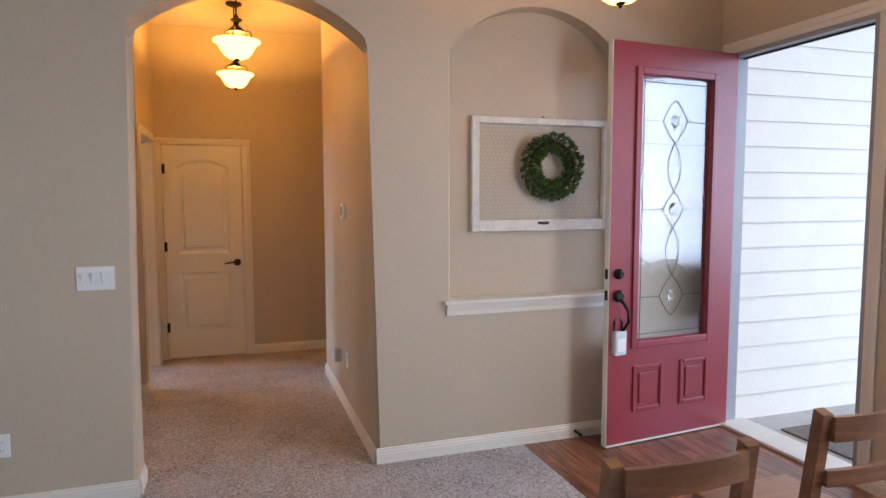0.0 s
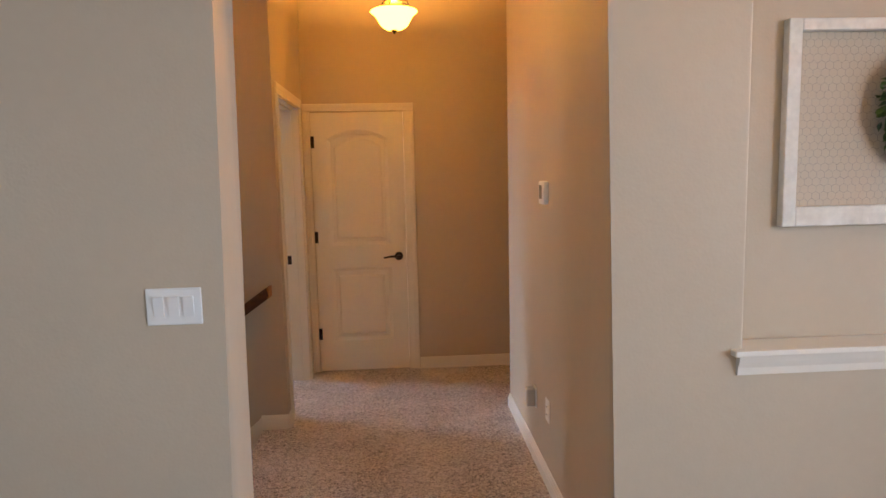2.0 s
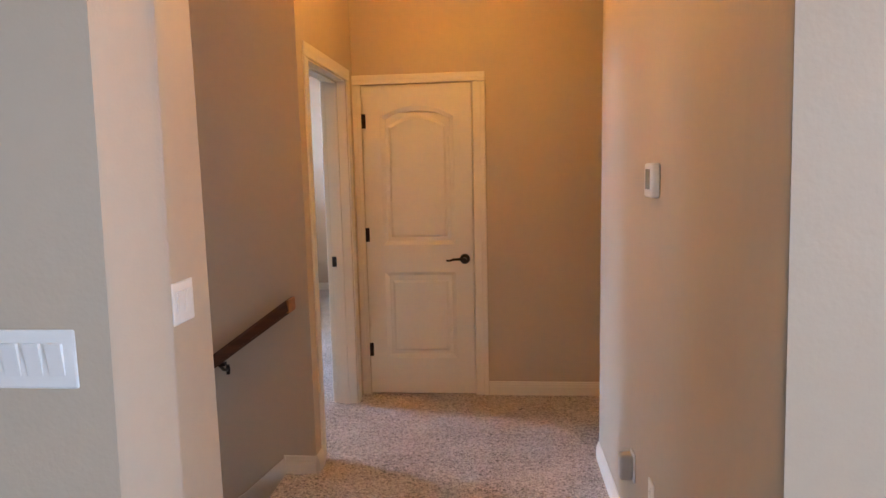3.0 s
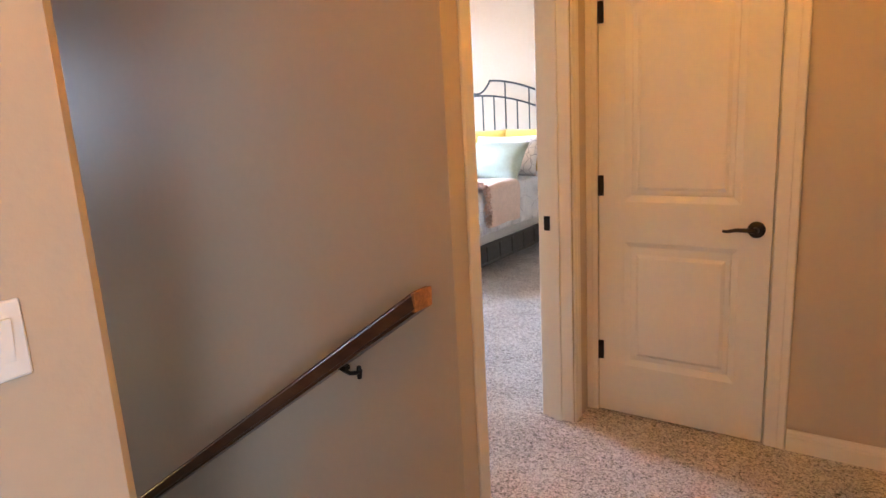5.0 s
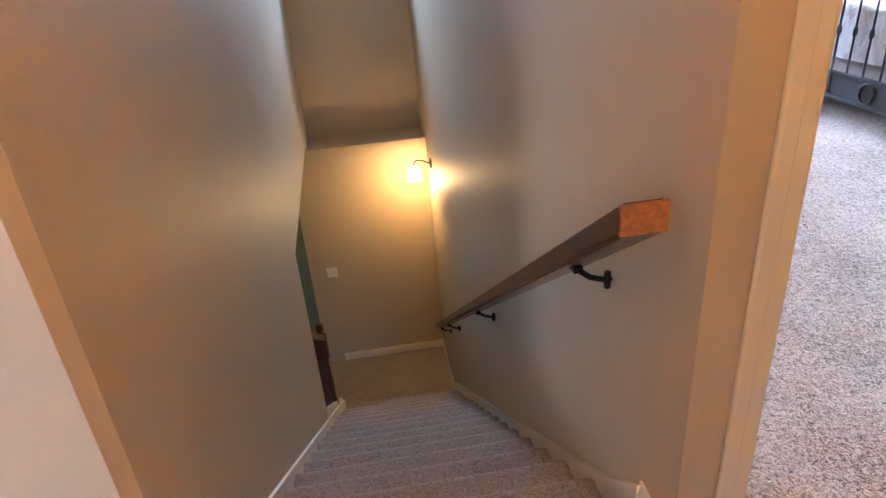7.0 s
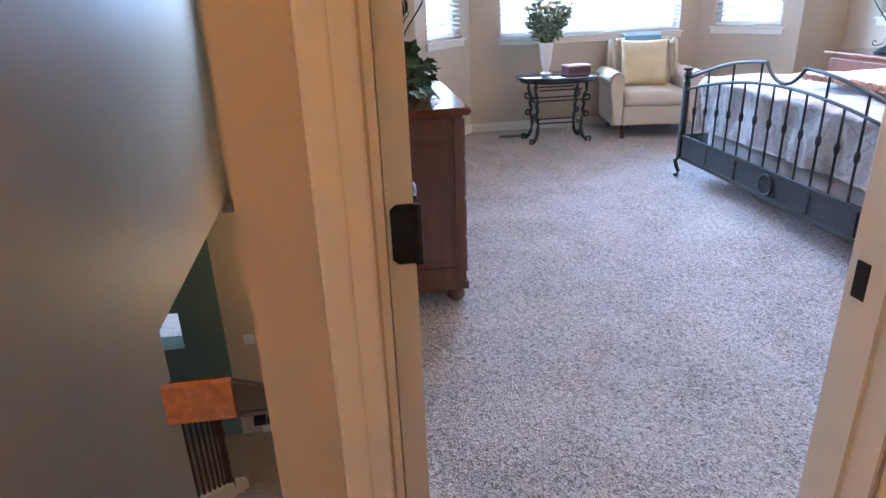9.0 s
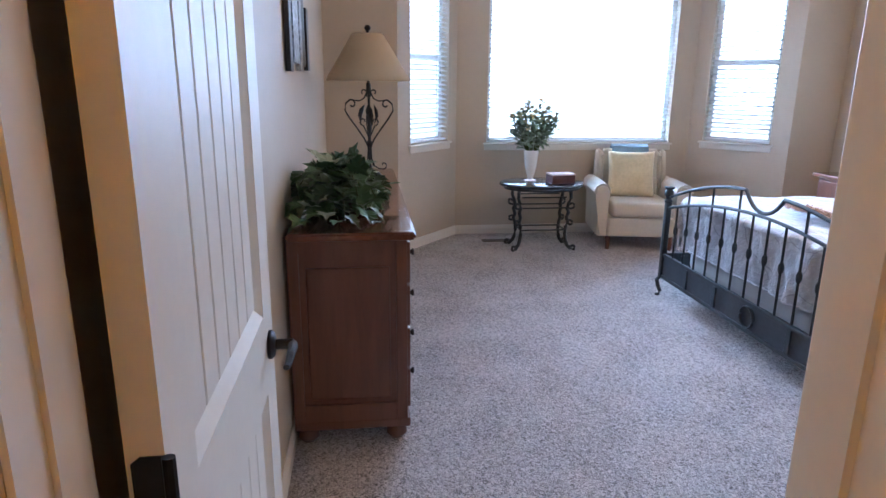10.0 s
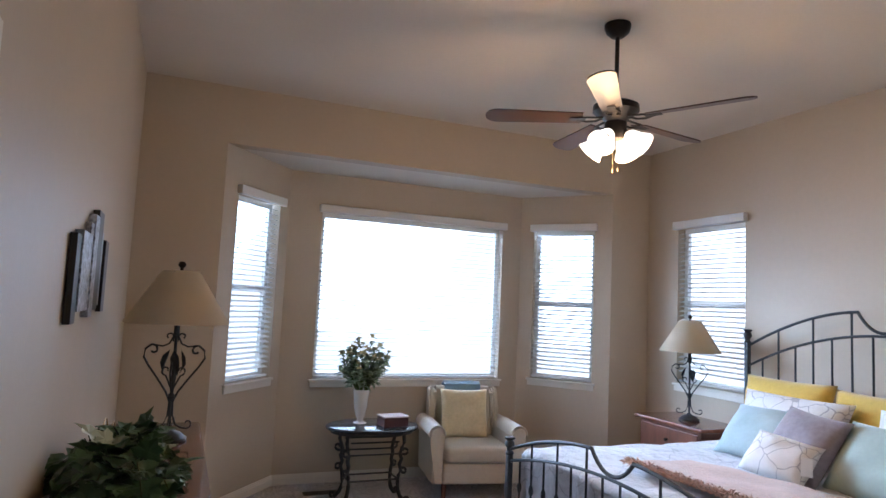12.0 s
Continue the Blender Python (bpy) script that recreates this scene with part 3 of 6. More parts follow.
def window(name, origin, rz, x0, x1, z0, z1, s, label, mullion=True, blind=True, tilt=18.0):
    """A white window with sill, apron, valance and wooden blind; local x along the wall, y from the room's face outwards (s)."""
    w = thing(name, (origin[0], origin[1], 0), label, "window", rz=rz)
    w["kind"] = "structure"

    def b(nm, xa, xb, ya, yb, za, zb, m, lab="", bev=0.003, par=None):
        ya, yb = sorted((ya * s, yb * s))
        return part(nm, bbox(xa, xb, ya, yb, za, zb, bevel=bev, seg=1), m, par or w, lab)
    f = 0.045
    bm = bmesh.new()
    for q in ((x0, x0 + f, z0, z1), (x1 - f, x1, z0, z1), (x0 + f, x1 - f, z0, z0 + f), (x0 + f, x1 - f, z1 - f, z1)):
        ya, yb = sorted((0.085 * s, 0.13 * s))
        box(bm, q[0], q[1], ya, yb, q[2], q[3])
    part("window_frame", bm, M_WHITE, w)
    zm = z0 + (z1 - z0) * 0.5
    if mullion:
        b("meeting_rail", x0 + f, x1 - f, 0.09, 0.125, zm - 0.022, zm + 0.022, M_WHITE)
    for za, zb in (((z0 + f, zm - 0.022), (zm + 0.022, z1 - f)) if mullion else ((z0 + f, z1 - f),)):
        p = b("pane", x0 + f, x1 - f, 0.105, 0.111, za, zb, M_GLASS, bev=0)
        p.visible_shadow = False
    b("window_sill", x0 - 0.035, x1 + 0.035, -0.03, 0.085, z0 - 0.022, z0 - 0.0015, M_TRIM, bev=0.005)
    b("apron", x0 - 0.022, x1 + 0.022, -0.014, -0.0005, z0 - 0.075, z0 - 0.0225, M_TRIM, bev=0.004)
    if blind:
        v = b("valance", x0 - 0.03, x1 + 0.03, -0.055, -0.001, z1 - 0.012, z1 + 0.062, M_BLIND, "white wooden blind valance", bev=0.006)
        bd = thing("window_blind", (origin[0], origin[1], 0), "white horizontal slat blind, lowered and open", "window blind", "window blinds", rz)
        n = int((z1 - z0 - 0.09) / 0.0435)
        bm = bmesh.new()
        box(bm, x0 + 0.008, x1 - 0.008, -0.025, 0.025, -0.0014, 0.0014)
        bmesh.ops.rotate(bm, verts=bm.verts, cent=(0, 0, 0), matrix=Matrix.Rotation(radians(tilt * s), 3, 'X'))
        first = part("slat", bm, M_BLIND, bd)
        first.location = (0, 0.038 * s, z1 - 0.05)
        for i in range(1, n):
            o = first.copy()
            scene.collection.objects.link(o)
            o.location = (0, 0.038 * s, z1 - 0.05 - i * 0.0435)
        part("bottom_rail", bbox(x0 + 0.008, x1 - 0.008, *sorted((0.016 * s, 0.060 * s)), z0 + 0.012, z0 + 0.03, bevel=0.004, seg=1), M_BLIND, bd)
        k = 2 if x1 - x0 < 1 else 4
        for i in range(k):
            xx = x0 + 0.1 + (x1 - x0 - 0.2) * i / (k - 1)
            bm = bmesh.new()
            tube(bm, [(xx, 0.013 * s, z0 + 0.02), (xx, 0.013 * s, z1 - 0.02)], 0.0016, 5)
            part("ladder_cord", bm, M_BLIND, bd)
    return w


def rz_of(seg):
    return math.degrees(math.atan2(seg[1][1] - seg[0][1], seg[1][0] - seg[0][0]))


window("window_bay_left", BAYL[0], rz_of(BAYL), *OPL, 1, "white single-hung window in the bay")
window("window_bay_center", BAYC[0], 90, *OPC, 1, "wide white picture window in the bay", mullion=False, tilt=13.0)
window("window_bay_right", BAYR[0], rz_of(BAYR), *OPR, 1, "white single-hung window in the bay")
window("window_bed", (-0.12, HY), 180, 3.87, 4.66, 1.05, 2.52, -1, "white single-hung window beside the bed")
window("window_stair", (-5.87, 5.50), -90, 0.35, 1.08, 1.253, 2.237, -1, "white window high over the stairs", mullion=False, blind=False)

M_BACK = glow("overcast_sky", (0.90, 0.95, 1.0), 3.0)
for nm, b in (("backdrop_bay", (-9.6, -9.55, 2.0, 14.5, -3.4, 6.0)), ("backdrop_bed", (-9.0, 1.0, 13.6, 13.65, -3.4, 6.0))):
    tagged(part(nm, bbox(*b), M_BACK), "bright overcast sky beyond the windows", "backdrop", kind="structure")

# ---- hall and stairs ----
def outlet_plate(name, pos, rz, kind, w=0.07, h=0.115, gangs=1, label=""):
    """A wall plate, standing out towards local -y."""
    o = thing(name, pos, label, "switch" if kind == "switch" else "outlet", rz=rz)
    part("plate", bbox(-w / 2, w / 2, -0.006, 0, -h / 2, h / 2, bevel=0.004), M_WHITE, o)
    for g in range(gangs):
        cx = (g - (gangs - 1) / 2) * 0.046
        if kind == "switch":
            bm = bmesh.new()
            prism(bm, [(-0.0065, -0.033), (-0.0065, 0.033), (-0.0150, 0.033), (-0.0072, -0.033)], 'x', cx - 0.016, cx + 0.016)
            part("rocker", bm, M_WHITE, o)
        else:
            for dz in (-0.02, 0.02):
                bm = bmesh.new()
                lathe(bm, [(0, 0), (0.016, 0), (0.016, 0.0025), (0, 0.0025)], 16)
                bmesh.ops.rotate(bm, verts=bm.verts, cent=(0, 0, 0), matrix=Matrix.Rotation(radians(90), 3, 'X'))
                bmesh.ops.translate(bm, verts=bm.verts, vec=(cx, -0.006, dz))
                r = part("receptacle", bm, M_WHITE, o)
                for dx in (-0.006, 0.006):
                    part("slot", bbox(cx + dx - 0.001, cx + dx + 0.001, -0.0092, -0.0084, dz - 0.004, dz + 0.004), M_BLACK, r, "dark socket slot")
    return o


outlet_plate("light_switch", (-0.046, 3.57, 1.147), 0, "switch", 0.172, 0.118, 3, "white three-gang rocker switch plate on beige wall")
outlet_plate("power_outlet", (-0.485, 3.57, 0.345), 0, "outlet", label="white duplex power outlet on beige wall")
outlet_plate("light_switch", (-0.03, 4.118, 1.145), 90, "switch", 0.118, 0.118, 2, "white two-gang rocker switch at the stair head")
outlet_plate("light_switch", (-5.43, 4.22, -1.93), 90, "switch", 0.118, 0.118, 2, "white switch plate at the landing")
outlet_plate("power_outlet", (1.364, 4.50, 0.385), -90, "outlet", label="white power outlet low on hall wall")
pl = thing("plug_in_freshener", (1.364, 4.79, 0.355), "grey plug-in air freshener in a low outlet", "air freshener", rz=-90)
part("plate", bbox(-0.035, 0.035, -0.006, 0, -0.057, 0.057, bevel=0.004), M_WHITE, pl)
part("body", bbox(-0.028, 0.028, -0.055, -0.006, -0.05, 0.05, bevel=0.012, seg=3), mat("grey_plastic", (0.45, 0.43, 0.40), 0.4, 0.05), pl)
th = thing("thermostat", (1.364, 4.52, 1.447), "white wall thermostat with a small display", "thermostat", rz=-90)
part("body", bbox(-0.05, 0.05, -0.028, 0, -0.055, 0.055, bevel=0.008, seg=3), M_WHITE, th)
part("display", bbox(-0.028, 0.028, -0.030, -0.0275, -0.028, 0.036, bevel=0.002), mat("lcd", (0.30, 0.31, 0.28), 0.2, 0.05), th, "grey display")

M_BOWL = glow("amber_bowl_glass", (1.0, 0.43, 0.035), 30.0)


def pendant(x, y, z, top, label):
    """A bowl pendant: canopy, stem, hub, three scroll arms, opal bowl and finial; z: the finial's tip."""
    o = thing("pendant_light", (x, y, z), label, "pendant light", "bowl pendants")
    bm = bmesh.new()
    lathe(bm, [(0, top - z), (0.065, top - z), (0.062, top - z - 0.015), (0.03, top - z - 0.03), (0, top - z - 0.03)], 24)
    soft(part("canopy", bm, M_BLACK, o))
    bm = bmesh.new()
    tube(bm, [(0, 0, 0.28), (0, 0, top - z - 0.02)], 0.006, 8)
    part("stem", bm, M_BLACK, o)
    bm = bmesh.new()
    lathe(bm, [(0, 0.305), (0.012, 0.298), (0.014, 0.285), (0.036, 0.272), (0.036, 0.264), (0.016, 0.252), (0.013, 0.235), (0.03, 0.225), (0.052, 0.203), (0.058, 0.192), (0.03, 0.184), (0, 0.184)], 24)
    soft(part("hub", bm, M_BLACK, o))
    for k in range(3):
        a = radians(120 * k + 20)
        bm = bmesh.new()
        pr = [(0.045, 0.195), (0.07, 0.212), (0.092, 0.205), (0.10, 0.18), (0.112, 0.165), (0.13, 0.16), (0.138, 0.135)]
        tube(bm, [(r * math.cos(a), r * math.sin(a), h) for r, h in pr], 0.0045, 6)
        soft(part("arm", bm, M_BLACK, o))
    bm = bmesh.new()
    lathe(bm, [(0.02, 0.024), (0.055, 0.031), (0.084, 0.052), (0.104, 0.086), (0.119, 0.113), (0.147, 0.134), (0.146, 0.139), (0.115, 0.118), (0.099, 0.09), (0.079, 0.058), (0.051, 0.037), (0.02, 0.030)], 32)
    soft(part("glass_bowl", bm, M_BOWL, o, "glowing amber glass bowl"))
    bm = bmesh.new()
    lathe(bm, [(0, 0), (0.007, 0.003), (0.009, 0.009), (0.006, 0.013), (0.018, 0.018), (0.022, 0.025), (0.01, 0.032), (0, 0.032)], 16)
    soft(part("finial", bm, M_BLACK, o))
    return o


pendant(0.665, 4.42, 2.408, CEIL, "bronze pendant with glowing glass bowl in the hall")
pendant(0.665, 5.66, 2.425, CEIL, "bronze pendant with glowing glass bowl in the hall")
pendant(2.20, 2.45, 2.345, CEIL, "bronze pendant with glowing glass bowl near the entry")
sd = thing("smoke_detector", (1.0, 5.2, CEIL), "round white smoke detector on the hall ceiling", "smoke detector")
bm = bmesh.new()
lathe(bm, [(0, 0), (0.065, 0), (0.065, -0.015), (0.055, -0.03), (0.03, -0.036), (0, -0.036)], 28)
soft(part("cover", bm, M_WHITE, sd))

# handrail on the far stair wall
hr = thing("handrail", (-0.122, 5.285, 0.913), "dark stained wooden handrail on bronze brackets", "handrail")
L = 4.39
bm = bmesh.new()
h = 0.062
lo, hi = prism(bm, [(0.0, 0.0), (-L, -L * 0.706), (-L, -L * 0.706 - h), (0.012, -h)], 'y', -0.047, 0.047)
bmesh.ops.bevel(bm, geom=[e for e in bm.edges if abs(e.verts[0].co.y - e.verts[1].co.y) < 1e-4 and abs(e.verts[0].co.x - e.verts[1].co.x) > 1], offset=0.010, segments=3, affect='EDGES')
part("rail", bm, M_RAIL, hr)
part("end_grain", bbox(0.0005, 0.0125, -0.046, 0.046, -h + 0.001, -0.002), M_RAILEND, hr, "lighter end grain")
for xb in (-0.36, -1.95, -3.55, -4.25):
    zb = xb * 0.706 - h
    bm = bmesh.new()
    tube(bm, [(xb, 0.099, zb - 0.055), (xb, 0.085, zb - 0.06), (xb, 0.04, zb - 0.045), (xb, 0.0, zb - 0.012)], 0.008, 8)
    box(bm, xb - 0.03, xb + 0.03, -0.012, 0.012, zb - 0.012, zb + 0.004)
    lathe(bm, [(0, -0.026), (0.008, -0.024), (0.011, 0), (0.008, 0.024), (0, 0.026)], 10, xb, 0.088, zb - 0.06)
    soft(part("bracket", bm, M_BLACK, hr, "dark bronze wall bracket"))

# sloping skirts beside the steps
for nm, y0, y1, xe in (("skirt_far", 5.368, 5.3845, -4.36), ("skirt_near", 0.0005, 0.017, -4.36)):
    bm = bmesh.new()
    prism(bm, [(SX, 0.085), (SX - 0.22, -0.11), (xe, (xe - SX) * 0.706 + 0.078), (xe, (xe - SX) * 0.71 - 0.25), (SX, -0.25)], 'y', y0, y1)
    if nm == "skirt_near":
        for v in bm.verts:
            v.co.y += NEAR(v.co.x)
    tagged(part(nm, bm, M_TRIM), "white sloping skirt board beside the steps", "trim", kind="structure")

# sconce at the foot of the stairs
sc = thing("wall_sconce", (-5.02, 5.385, -0.66), "bronze wall sconce with a lit glass shade", "wall light")
bm = bmesh.new()
lathe(bm, [(0, 0), (0.055, 0), (0.055, 0.012), (0.03, 0.022), (0, 0.022)], 20)
bmesh.ops.rotate(bm, verts=bm.verts, cent=(0, 0, 0), matrix=Matrix.Rotation(radians(90), 3, 'X'))
soft(part("back_plate", bm, M_BLACK, sc))
bm = bmesh.new()
tube(bm, [(0, -0.02, 0), (0, -0.08, 0.035), (0, -0.14, 0.045), (0, -0.17, 0.02), (0, -0.175, -0.02)], 0.008, 8)
soft(part("arm", bm, M_BLACK, sc))
bm = bmesh.new()
lathe(bm, [(0.028, -0.02), (0.045, -0.03), (0.06, -0.08), (0.068, -0.15), (0.064, -0.15), (0.055, -0.08), (0.04, -0.036), (0.028, -0.026)], 24, 0, -0.175, 0)
soft(part("shade", bm, glow("sconce_glass", (1.0, 0.62, 0.24), 32.0), sc, "glowing frosted glass shade"))
point_light("sconce_light", (-5.02, 5.21, -0.84), 27, (1.0, 0.60, 0.2), 0.04)

# lower stair railing and what shows past it
rl = thing("stair_railing", (0, 4.16, 0), "dark wooden stair railing with newel post", "railing")
bm = bmesh.new()
lathe(bm, [(0, 0), (0.045, 0), (0.045, 0.30), (0.03, 0.34), (0.036, 0.5), (0.028, 0.75), (0.045, 0.80), (0.045, 1.02), (0.055, 1.04), (0.03, 1.06), (0.042, 1.10), (0.03, 1.15), (0, 1.165)], 16, -3.98, 0, -2.82)
soft(part("newel_post", bm, M_RAIL, rl))
bm = bmesh.new()
prism(bm, [(-2.95, -1.06), (-3.98, -1.79), (-3.98, -1.85), (-2.95, -1.12)], 'y', -0.03, 0.03)
part("rail", bm, M_RAIL, rl)
bm = bmesh.new()
prism(bm, [(-2.95, -1.80), (-4.36, -2.82), (-4.36, -3.3), (-2.95, -3.3)], 'y', -0.05, 0.04)
part("stringer", bm, M_TRIM, rl)
for i in range(7):
    xb = -3.06 - i * 0.125
    bm = bmesh.new()
    zb = (xb + 2.95) * 0.71
    tube(bm, [(xb, 0, -1.84 + zb), (xb, 0, -1.09 + zb)], 0.012, 6)
    part("baluster", bm, M_RAIL, rl)
wall("wall_basement_far", (-9.5, 0.9), (0, 0.9), -3.45, -0.46, -0.12, [], M_TEAL, "dark green painted basement wall")
tagged(part("floor_basement", bbox(-9.5, 0, 0.9, 4.2, -3.44, -3.40), M_CARPET), "carpeted basement floor", "floor", kind="structure")
tagged(part("ceiling_basement", bbox(-9.5, 0, 0.78, 3.9, -0.46, -0.40), M_CEIL), "basement ceiling", "ceiling", kind="structure")

# ---- entry ----
bmf = new("floor_entry")
tagged(bmf, "dark reddish-brown hardwood plank floor", "wood floor", kind="structure")
part("subfloor", bbox(2.30, 3.74, -3.0, 3.57, -0.25, -0.012), M_FLOORWOOD, bmf)
wset = [0.083, 0.127, 0.1]
x, k = 2.302, 0
while x < 3.735:
    wd = min(wset[k % 3], 3.738 - x)
    y = -3.0 + (k * 0.37) % 1.1 - 1.1
    while y < 3.57:
        ln = 1.1 + 0.25 * ((k * 7 + int(y * 3)) % 3)
        a, b = max(y, 0.4), min(y + ln, 3.568)
        if b - a > 0.05:
            part("plank", bbox(x + 0.0008, x + wd - 0.0008, a + 0.0008, b - 0.0008, -0.012, 0.0, bevel=0.0015, seg=1), M_FLOORWOOD, bmf)
        y += ln
    x += wd
    k += 1
tagged(part("threshold", bbox(3.70, 3.93, 2.475, 3.465, 0.0, 0.022, bevel=0.006), mat("threshold_paint", (0.70, 0.68, 0.62), 0.4, 0.05)), "pale door threshold", "threshold", kind="structure")
bm = bmesh.new()
box(bm, 3.735, 3.845, 3.4455, 3.4695, 0.022, 2.4695)
box(bm, 3.735, 3.845, 2.4705, 2.4945, 0.022, 2.4695)
box(bm, 3.735, 3.845, 2.4945, 3.4455, 2.4455, 2.4695)
tagged(part("front_door_frame", bm, mat("grey_frame", (0.34, 0.35, 0.39), 0.4, 0.04)), "grey-white front door frame", "door frame", kind="structure")
part("weather_strip", bbox(3.80, 3.815, 2.50, 3.44, 2.435, 2.4453), M_BLACK, bpy.data.objects["front_door_frame"], "dark weather strip")
casing("casing_front", 1.0, 2.47, (3.74, 3.47, 0), -90, 0.075)

# red front door, standing open
rd = new("door_front")
tagged(rd, "open red front door with a leaded glass light", "front door", kind="structure")
rd.matrix_basis = pose(3.735, 3.462, 0.022, 0, 0, 180 + 5.5)
W, H, T = 1.0, 2.44, 0.045
gx0, gx1, gz0, gz1 = 0.20, 0.80, 0.62, 2.27
bm = bmesh.new()
box(bm, 0, gx0, 0, T, 0, H)
box(bm, gx1, W, 0, T, 0, H)
box(bm, gx0, gx1, 0, T, 0, gz0)
box(bm, gx0, gx1, 0, T, gz1, H)
part("slab", bm, M_RED, rd)
part("edge", bbox(W + 0.0005, W + 0.004, 0.001, T - 0.001, 0, H), M_TRIM, rd, "white painted door edge")
part("door_sweep", bbox(0, W, 0.0, T, -0.014, -0.0005), M_TRIM, rd, "white sweep under the door")
for ya, yb in ((T + 0.0005, T + 0.014), (-0.014, -0.0005)):
    for q in ((gx0 - 0.03, gx0 + 0.012, gz0 - 0.03, gz1 + 0.03), (gx1 - 0.012, gx1 + 0.03, gz0 - 0.03, gz1 + 0.03), (gx0 + 0.012, gx1 - 0.012, gz0 - 0.03, gz0 + 0.012), (gx0 + 0.012, gx1 - 0.012, gz1 - 0.012, gz1 + 0.03)):
        part("glass_moulding", bbox(q[0], q[1], ya, yb, q[2], q[3], bevel=0.005), M_RED, rd)
pn = part("glass_pane", bbox(gx0, gx1, 0.018, 0.026, gz0, gz1), M_LEADED, rd, "textured leaded glass")
pn.visible_shadow = False
M_CAME = mat("lead_came", (0.10, 0.10, 0.11), 0.4, 0.1, metal=0.8)
cx, ch = (gx0 + gx1) / 2, gz1 - gz0


def came(pts, nm="lead_came"):
    for y in (0.0305,):
        bm = bmesh.new()
        tube(bm, [(p[0], y, p[1]) for p in pts], 0.0024, 5)
        part(nm, bm, M_CAME, rd)


for u in (gx0 + 0.05, gx1 - 0.05):
    came([(u, gz0), (u, gz1)])
for u in (gz0 + 0.05, gz1 - 0.05, gz1 - 0.42):
    came([(gx0, u), (gx1, u)])
for cz, r in ((gz1 - 0.28, 0.13), (gz0 + ch * 0.5, 0.11), (gz0 + 0.28, 0.13)):
    came([(cx + 0.75 * r * math.copysign(abs(math.cos(t)) ** 1.7, math.cos(t)), cz + r * math.copysign(abs(math.sin(t)) ** 1.7, math.sin(t))) for t in [2 * math.pi * i / 24 for i in range(25)]])
    came([(gx0 + 0.05, cz), (cx - 0.75 * r, cz)])
    came([(cx + 0.75 * r, cz), (gx1 - 0.05, cz)])
    bm = bmesh.new()
    bmesh.ops.create_icosphere(bm, subdivisions=1, radius=0.03)
    bmesh.ops.scale(bm, verts=bm.verts, vec=(1, 0.3, 1.5))
    bmesh.ops.translate(bm, verts=bm.verts, vec=(cx, 0.031, cz))
    part("bevel_jewel", bm, M_GLASS, rd)
for za, zb in ((gz0 + 0.41, gz0 + ch * 0.5 - 0.11), (gz0 + ch * 0.5 + 0.11, gz1 - 0.41)):
    for sg in (-1, 1):
        came([(cx + sg * 0.055 * math.sin(math.pi * i / 12), za + (zb - za) * i / 12) for i in range(13)])
for x0, x1 in ((0.19, 0.43), (0.57, 0.81)):
    for y0, y1, y2 in ((T, T + 0.012, T + 0.006), (0.0, -0.012, -0.006)):
        yy = sorted((y0, y1))
        ring = bmesh.new()
        for q in ((x0, x0 + 0.025, 0.19, 0.48), (x1 - 0.025, x1, 0.19, 0.48), (x0 + 0.025, x1 - 0.025, 0.19, 0.215), (x0 + 0.025, x1 - 0.025, 0.455, 0.48)):
            box(ring, q[0], q[1], yy[0], yy[1], q[2], q[3], bevel=0.005)
        pnl = part("door_panel", ring, M_RED, rd)
        ys = sorted((y0, y0 + (y2 - y0) * 1.3))
        part("raised_field", bbox(x0 + 0.05, x1 - 0.05, ys[0], ys[1], 0.24, 0.43, bevel=0.004), M_RED, pnl)
# handle set
bm = bmesh.new()
lathe(bm, [(0, 0), (0.033, 0), (0.033, 0.012), (0.02, 0.02), (0.018, 0.035), (0, 0.035)], 20)
bmesh.ops.rotate(bm, verts=bm.verts, cent=(0, 0, 0), matrix=Matrix.Rotation(radians(-90), 3, 'X'))
bmesh.ops.translate(bm, verts=bm.verts, vec=(W - 0.065, T, 1.06))
soft(part("deadbolt", bm, M_BLACK, rd, "dark bronze deadbolt"))
bm = bmesh.new()
lathe(bm, [(0, 0), (0.036, 0), (0.038, 0.012), (0.026, 0.03), (0, 0.034)], 20)
bmesh.ops.rotate(bm, verts=bm.verts, cent=(0, 0, 0), matrix=Matrix.Rotation(radians(-90), 3, 'X'))
bmesh.ops.translate(bm, verts=bm.verts, vec=(W - 0.065, T, 0.925))
tube(bm, [(W - 0.065, T + 0.02, 0.91), (W - 0.075, T + 0.045, 0.885), (W - 0.10, T + 0.055, 0.84), (W - 0.105, T + 0.055, 0.77), (W - 0.09, T + 0.03, 0.72), (W - 0.085, T, 0.71)], 0.010, 8)
soft(part("handle_grip", bm, M_BLACK, rd, "dark bronze handle grip"))
part("latch_plate", bbox(W + 0.004, W + 0.006, 0.010, 0.036, 0.90, 0.96), M_BLACK, rd)
part("bolt_plate", bbox(W + 0.004, W + 0.006, 0.010, 0.036, 1.03, 1.09), M_BLACK, rd)
lb = thing("lock_box", (2.815, 3.325, 0.66), "grey key lock box hanging from the door handle", "lock box", rz=8)
part("body", bbox(-0.045, 0.045, -0.03, 0.015, -0.075, 0.075, bevel=0.008), mat("lockbox_grey", (0.55, 0.60, 0.62), 0.4, 0.06), lb)
bm = bmesh.new()
tube(bm, [(-0.03, 0, 0.07), (-0.03, 0, 0.125), (-0.015, 0.01, 0.15), (0.015, 0.01, 0.15), (0.03, 0, 0.125), (0.03, 0, 0.07)], 0.007, 8)
part("shackle", bm, M_BLACK, lb, "dark shackle")
